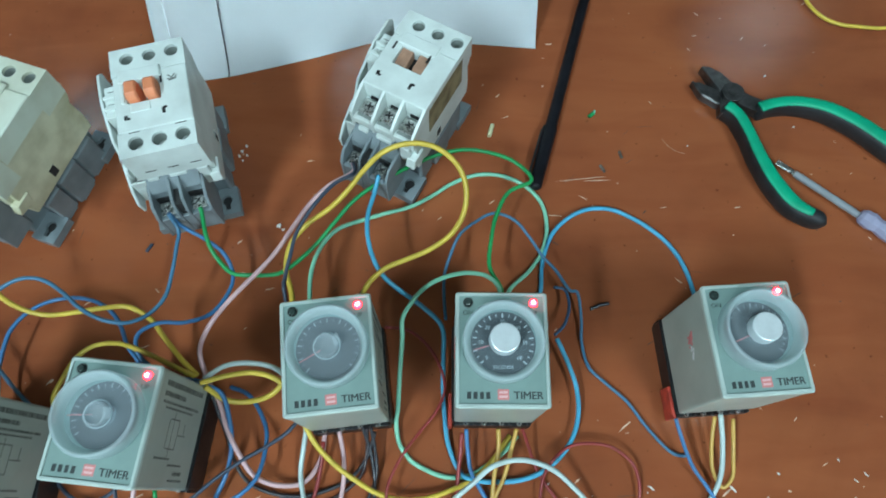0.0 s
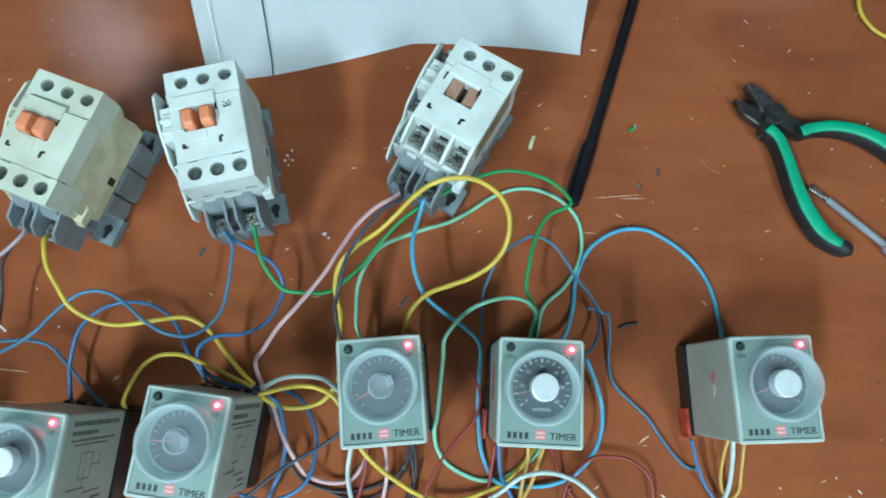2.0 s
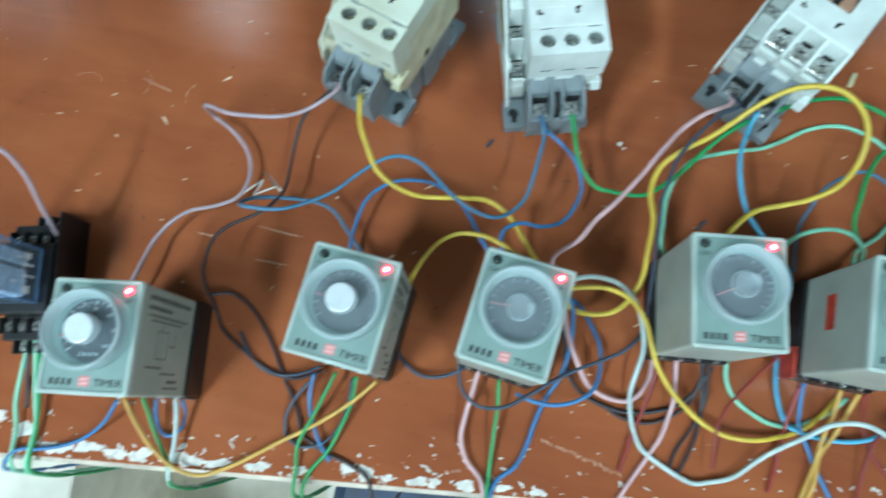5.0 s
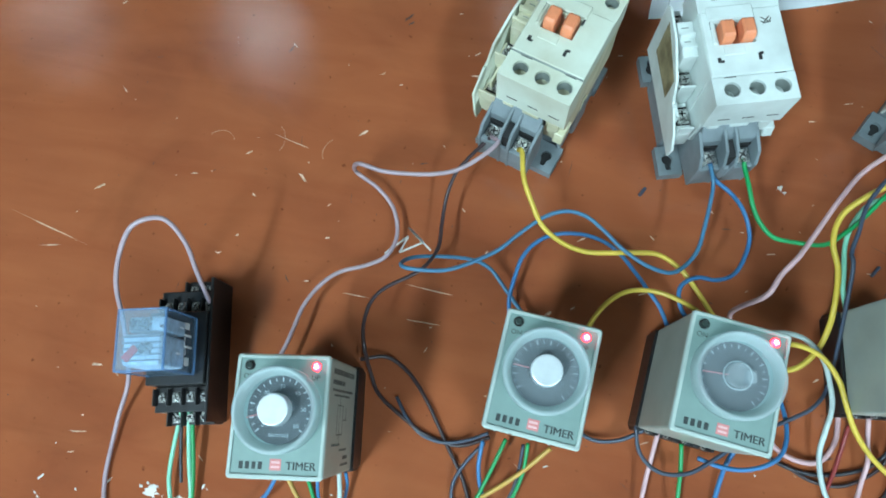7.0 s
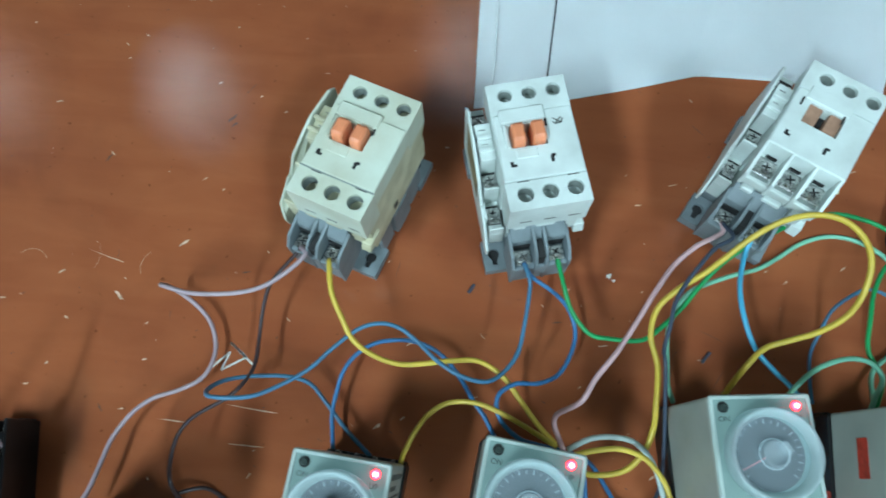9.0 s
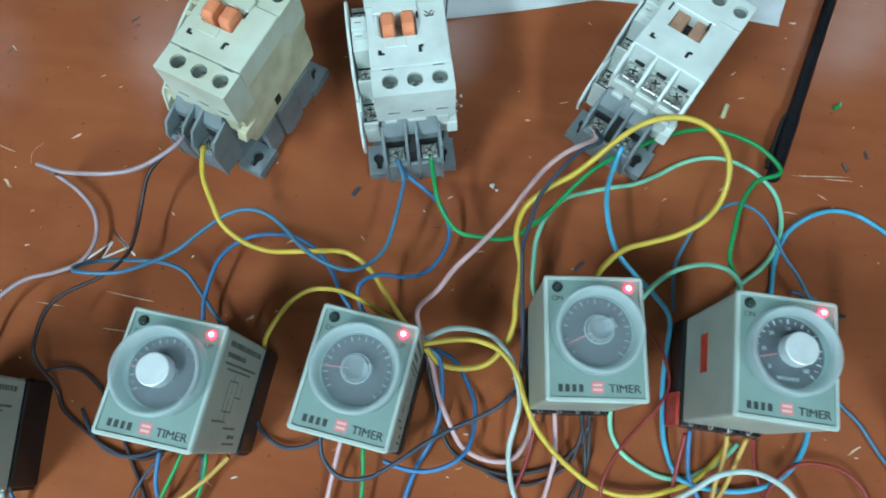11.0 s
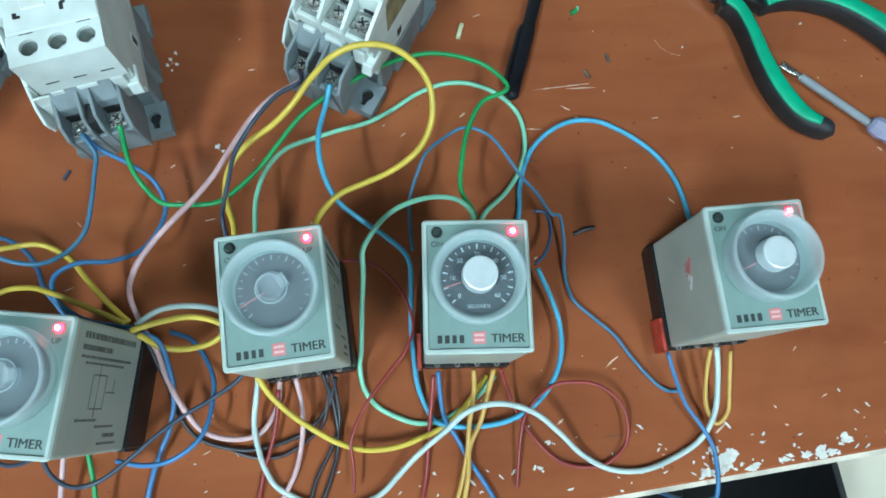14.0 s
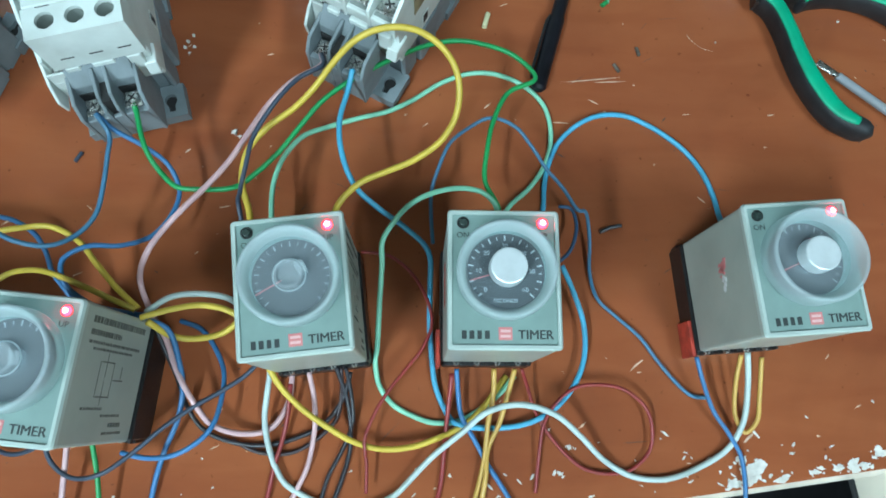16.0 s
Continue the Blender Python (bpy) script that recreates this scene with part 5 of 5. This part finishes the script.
wire("mint", 1.2, (-63, 93.5, 14), (-67, 101, 19), (-68, 111, 21), (-68, 125, 21), (-64, 138, 21), (-56, 149, 19), (-44, 156, 15), (-32, 162, 11), (-18, 168, 7), (-6, 176, 4), (7, 186, 2), (21, 192, 1), (35, 192, 1), (49, 186, 1), (59, 175, 1), (62, 160, 1), (59, 145, 1), (51, 132, 2), (40, 121, 3), (36, 109, 8), (34, 97.5, 14))
wire("green", 1.15, (-126, 153, 38), (-125, 150, 37), (-122, 140, 37), (-119, 132, 35), (-114, 125, 32), (-107, 119, 31), (-98, 118, 31), (-83, 119, 31), (-73, 127, 30), (-64, 137, 30), (-56, 148, 31), (-47, 159, 33), (-37, 168, 33), (-25, 176, 33), (-13, 184, 31), (0, 191, 29), (14, 195, 27), (29, 194, 25), (42, 189, 24), (51, 178, 24), (38, 170, 25), (31, 156, 25), (28, 142, 25), (27, 127, 23), (33, 115, 22), (33, 105, 18), (32, 97, 14))
wire("skyblue", 1.25, (-33, 173, 38), (-35, 165, 34), (-38, 149, 35), (-36, 133, 35), (-30, 120, 32), (-20, 112, 27), (-8, 105, 20), (2, 96, 14), (3, 81, 9), (3, 66, 6), (4, 52, 4), (6, 37, 3), (12, 24, 2), (18, 20, 4), (32, 19, 3), (46, 21, 4), (58, 27, 6), (68, 38, 6), (73, 51, 6), (73, 65, 7), (69, 78, 9), (63, 91, 12))
wire("slateblue", 0.85, (62, 93, 12), (67, 98, 11), (70, 105, 10), (71, 112, 9), (69, 119, 9), (63, 120, 10))
wire("skyblue", 1.25, (47, 97, 13), (53, 107, 6), (57, 121, 1), (58, 134, 1), (61, 146, 2), (66, 156, 3), (75, 164, 5), (86, 169, 5), (99, 170, 3), (110, 166, 2), (120, 160, 1), (129, 152, 1), (136, 142, 1), (140, 131, 2), (142, 119, 3), (141.5, 110, 8), (140, 104.5, 11))
wire("steelblue", 0.9, (4, 100, 13), (3, 112, 14), (3, 124, 16), (6, 134, 20), (11, 145, 23), (20, 153, 23), (30, 158, 23), (41, 154, 23), (49, 145, 21), (56, 136, 17), (64, 128, 14), (71, 118, 12), (76, 117, 9), (78, 104, 5), (78, 91, 2), (81, 78, 2), (90, 69, 2), (100, 60, 2), (107, 50, 2), (115, 40, 2), (122, 34, 1.5), (129, 33, 1.2))
wire("mint", 1.2, (42, 42, 1), (35, 34, 1), (26, 27, 1), (17, 22, 1), (6, 21, 1), (-4, 24, 1), (-13, 29, 1), (-19, 37, 2), (-21, 47, 4), (-20, 54, 10), (-19, 71, 19), (-18, 87, 26), (-18, 96, 30), (-14, 103, 33), (-8, 110, 35), (-1, 115, 35), (8, 119, 33), (17, 121, 30), (26, 120, 27), (32, 114, 24), (31, 105, 18), (30, 97, 14))
wire("red", 0.75, (-28, 95, 16), (-16, 94, 14), (-6, 87, 12), (1, 76, 13), (4, 64, 13), (0, 53, 12), (-7, 44, 11), (-14, 35, 12), (-20, 25, 12), (-24, 14, 11), (-23, 3, 8), (-23, -8, 7))
wire("yellow", 1.3, (-115, 62, 33), (-103, 66, 31), (-91, 68, 29), (-79, 65, 27), (-70, 56, 25), (-65, 45, 23), (-59, 35, 19), (-50, 26, 14), (-40, 19, 10), (-29, 13, 8), (-17, 10, 7), (-4, 11, 7), (8, 15, 5), (20, 21, 3), (30, 31, 2), (38, 42, 1))
wire("ice", 1.3, (-115, 65, 28), (-105, 71, 30), (-94, 73, 28), (-83, 72, 22), (-74, 65, 18), (-69, 55, 15), (-66, 44, 12), (-67, 33, 9), (-68, 22, 6), (-66, 11, 4), (-62, 1, 3), (-55, -7, 2), (-33, -16, 3), (-22, -14, 3), (-11, -9, 4), (-2, 0, 5), (6, 8, 8), (17, 17, 13), (28, 26, 18), (42, 29, 20), (57, 25, 16), (69, 16, 10), (80, 6, 4), (93, -1, 2), (108, -2, 2), (123, 3, 2), (136, 11, 3), (142, 23, 8), (143, 38, 13), (142, 52, 18))
wire("pink", 1.15, (-49, 42, 12), (-47, 32, 8), (-46, 22, 7), (-47, 12, 4), (-49, 2, 3), (-53, -7, 2), (-65, -32, 2), (-69, -42, 2))
wire("red", 1.0, (-57, 37, 10), (-58, 25, 6), (-60, 14, 4), (-63, 3, 3), (-65, -8, 2), (-67, -19, 2))
wire("amber", 1.15, (31, 44, 16), (31, 33, 12), (29, 21, 8), (28, 9, 5), (26, -2, 3), (23, -13, 2))
wire("amber", 1.15, (40, 44, 16), (37, 32, 11), (34, 21, 7), (29, 10, 5), (28, -2, 5), (26, -13, 3))
wire("blue", 1.1, (15, 44, 12), (16, 33, 8), (18, 23, 5), (24, 13, 3), (29, 4, 2), (35, -5, 2), (40, -14, 2))
wire("red", 1.0, (13, 42, 12), (12, 31, 8), (11, 20, 5), (10, 8, 3), (9, -3, 2), (7, -13, 2))
wire("red", 0.8, (43, 44, 16), (47, 35, 8), (51, 25, 4), (57, 16, 2), (64, 8, 2), (72, 2, 2), (83, 0, 2), (93, 2, 2), (101, 10, 3), (102, 20, 5), (99, 29, 6), (90, 36, 7), (80, 38, 8), (69, 37, 8), (60, 31, 8), (54, 22, 7), (52, 12, 5), (51, 2, 3), (50, -8, 2))
wire("amber", 1.0, (139, 51, 18), (138, 42, 14), (138, 33, 10), (139, 25, 7), (144, 18, 4), (148, 23, 8), (148, 32, 12), (148, 41, 15), (148, 50, 18))
wire("blue", 1.0, (120, 50, 16), (124, 38, 12), (129, 27, 8), (136, 17, 6), (142, 6, 3), (143, -5, 3))
wire("steelblue", 1.05, (-142, 149, 38), (-138, 142, 32), (-138, 133, 31), (-139, 120, 29), (-141, 107, 28), (-147, 97, 30), (-155, 91, 35), (-167, 92, 38), (-179, 98, 38), (-188, 105, 38), (-198, 111, 39), (-208, 112, 40), (-218, 108, 39), (-229, 98, 37), (-238, 88, 36), (-250, 79, 37), (-263, 72, 39), (-280, 70, 39), (-285, 73, 34), (-281, 79, 25), (-270, 83, 19), (-253, 85, 17), (-242, 83, 13), (-233, 75, 11), (-223, 65, 10), (-216, 59, 11), (-207, 52, 12))
wire("blue", 1.1, (-142, 149, 38), (-137, 145, 30), (-126, 140, 25), (-117, 134, 18), (-112, 123, 14), (-114, 111, 15), (-120, 100, 19), (-130, 94, 25), (-141, 92, 31), (-149, 85, 34), (-147, 75, 32), (-138, 68, 27), (-128, 66, 20), (-116, 65, 15))
wire("blue", 1.1, (-226, 53, 10), (-228, 63, 10), (-229, 70, 11), (-228, 81, 13), (-226, 91, 14), (-221, 100, 13), (-212, 107, 12), (-198, 110, 12), (-185, 108, 12), (-175, 102, 12), (-167, 93, 15), (-160, 83, 20), (-154, 76, 20), (-148, 67, 16))
wire("yellow", 1.3, (-237, 141, 38), (-235, 137, 45), (-232, 124, 44), (-226, 113, 41), (-219, 103, 38), (-208, 97, 35), (-196, 95, 33), (-184, 97, 31), (-171, 100, 29), (-159, 101, 28), (-147, 95, 27), (-138, 85, 27), (-129, 75, 25), (-120, 67, 24))
wire("yellow", 1.2, (-192, 50, 14), (-190, 55, 24), (-186, 65, 26), (-180, 74, 29), (-171, 80, 31), (-159, 81, 33), (-148, 78, 35), (-138, 74, 34), (-129, 70, 31), (-120, 66, 27))
wire("lilac", 1.15, (-252, 146, 38), (-248, 141, 43), (-256, 131, 43), (-266, 123, 43), (-277, 119, 43), (-290, 117, 43), (-303, 117, 41), (-317, 120, 38), (-325, 125, 11), (-311, 118, 9), (-300, 108, 8), (-295, 94, 8), (-298, 81, 9), (-308, 73, 11), (-320, 67, 13), (-329, 58, 13), (-335, 46, 13), (-337, 34, 14), (-339, 22, 15), (-342, 11, 17))
wire("umber", 1.0, (-252, 146, 38), (-256, 145, 30), (-263, 135, 29), (-268, 127, 26), (-271, 116, 19), (-271, 102, 16), (-270, 89, 18), (-273, 79, 21), (-279, 71, 23), (-292, 61, 24), (-298, 52, 24), (-299, 40, 24), (-296, 29, 24), (-293, 17, 4), (-287, 8, 3), (-274, 0, 2), (-259, -7, 2), (-242, -9, 3), (-227, -2, 10))
wire("umber", 1.0, (-300, 24, 8), (-287, 28, 4), (-274, 22, 2), (-263, 11, 2), (-254, -1, 2), (-246, -12, 2), (-237, -24, 2), (-230, -36, 2), (-218, -42, 2), (-204, -45, 2), (-192, -50, 2))
wire("blue", 1.2, (-120, 63, 26), (-108, 59, 22), (-104, 47, 16), (-103, 34, 10), (-105, 21, 7), (-110, 9, 4), (-113, -3, 3), (-115, -16, 2), (-119, -28, 2), (-127, -37, 2), (-135, -44, 3))
wire("blue", 1.1, (-110, 65, 1), (-100, 61, 1), (-92, 51, 2), (-87, 41, 6), (-86, 29, 11), (-88, 19, 14), (-94, 12, 15), (-104, 7, 13), (-115, 6, 11), (-126, 8, 10))
wire("charcoal", 1.0, (-115, 63, 20), (-111, 51, 14), (-106, 39, 9), (-102, 27, 5), (-94, 17, 3), (-81, 12, 2), (-68, 11, 2), (-55, 14, 2), (-43, 20, 3), (-35, 30, 6), (-31, 42, 12))
wire("charcoal", 1.0, (-37, 44, 14), (-33, 32, 7), (-31, 21, 4), (-31, 9, 2), (-34, -3, 2), (-38, -14, 2))
wire("pink", 1.15, (-147, 16, 14), (-148, 4, 11), (-149, -8, 8), (-149, -20, 6), (-144, -30, 4), (-135, -38, 3), (-125, -44, 3))
wire("green", 1.05, (-136, 13, 16), (-134, 0, 12), (-133, -14, 8), (-132, -27, 5), (-131, -40, 3))
wire("slate", 1.0, (-194, 47, 14), (-195, 36, 9), (-193, 24, 5), (-189, 14, 3), (-177, 7, 4), (-164, 9, 8), (-152, 17, 13))
wire("slate", 0.9, (-278, 9, 2), (-271, 0, 2), (-262, -7, 2), (-251, -9, 3), (-239, -6, 6), (-228, 0, 12))
wire("blue", 1.05, (-230, -4, 14), (-230, -16, 10), (-227, -27, 6), (-221, -37, 4), (-213, -46, 3))
wire("green", 1.0, (-219, -1, 14), (-223, -15, 11), (-227, -28, 8), (-231, -41, 5), (-229, -55, 3))
wire("green", 1.0, (-208, -1, 14), (-208, -15, 10), (-211, -28, 7), (-215, -41, 4), (-222, -53, 3))
wire("slate", 0.9, (-229, -5, 12), (-236, -15, 8), (-241, -27, 4), (-239, -38, 2), (-229, -42, 2), (-218, -37, 3), (-212, -27, 4), (-210, -15, 7), (-210, -2, 12))
wire("amber", 1.15, (-197, -1, 15), (-206, -12, 11), (-217, -23, 8), (-229, -33, 6), (-241, -42, 4), (-252, -51, 4), (-264, -60, 4), (-277, -67, 4), (-291, -66, 6), (-304, -59, 8), (-315, -49, 10), (-324, -37, 14))
wire("blue", 1.05, (-327, -39, 14), (-332, -51, 10), (-341, -61, 6), (-352, -68, 4), (-365, -73, 3), (-377, -76, 3))
wire("green", 1.05, (-314, -35, 14), (-310, -43, 10), (-306, -51, 7), (-301, -58, 5), (-296, -65, 3))
wire("ice", 1.2, (-297, -32, 14), (-295, -43, 10), (-294, -54, 7), (-294, -65, 4))
wire("blue", 0.9, (-307, -34, 14), (-307, -42, 9), (-305, -49, 5), (-300, -52, 3), (-294, -47, 4), (-293, -39, 6), (-294, -32, 12))
wire("mint", 1.15, (-384, -10, 16), (-385, -25, 11), (-386, -39, 7), (-385, -53, 5), (-381, -67, 3), (-373, -79, 3))
wire("mint", 1.15, (-382, -12, 14), (-379, -29, 10), (-375, -46, 7), (-371, -62, 4), (-368, -79, 3))
wire("green", 1.1, (-381, -14, 12), (-377, -30, 9), (-373, -47, 6), (-370, -64, 4), (-365, -79, 3))
wire("charcoal", 0.9, (-383, -26, 12), (-382, -35, 9), (-380, -45, 7), (-378, -54, 5))
wire("lilac", 1.15, (-380, 37, 26), (-383, 49, 43), (-386, 60, 57), (-394, 67, 68), (-406, 61, 70), (-413, 48, 62), (-417, 34, 50), (-418, 20, 34), (-418, 5, 21), (-418, -11, 11), (-421, -28, 5), (-421, -44, 3), (-420, -60, 2), (-416, -75, 2))
wire("yellow", 1.2, (241, 341, 3), (240, 324, 3), (247, 311, 3), (258, 304, 3), (271, 302, 3), (285, 301, 3), (299, 303, 3), (313, 305, 3))
wire("umber", 0.9, (-35, 44, 13), (-35, 34, 8), (-37, 23, 4), (-44, 15, 3), (-56, 8, 2), (-70, 8, 2), (-82, 13, 2))
wire("charcoal", 0.9, (-33, 44, 14), (-31, 34, 8), (-30, 22, 4), (-34, 10, 2), (-40, -2, 2), (-43, -14, 2))
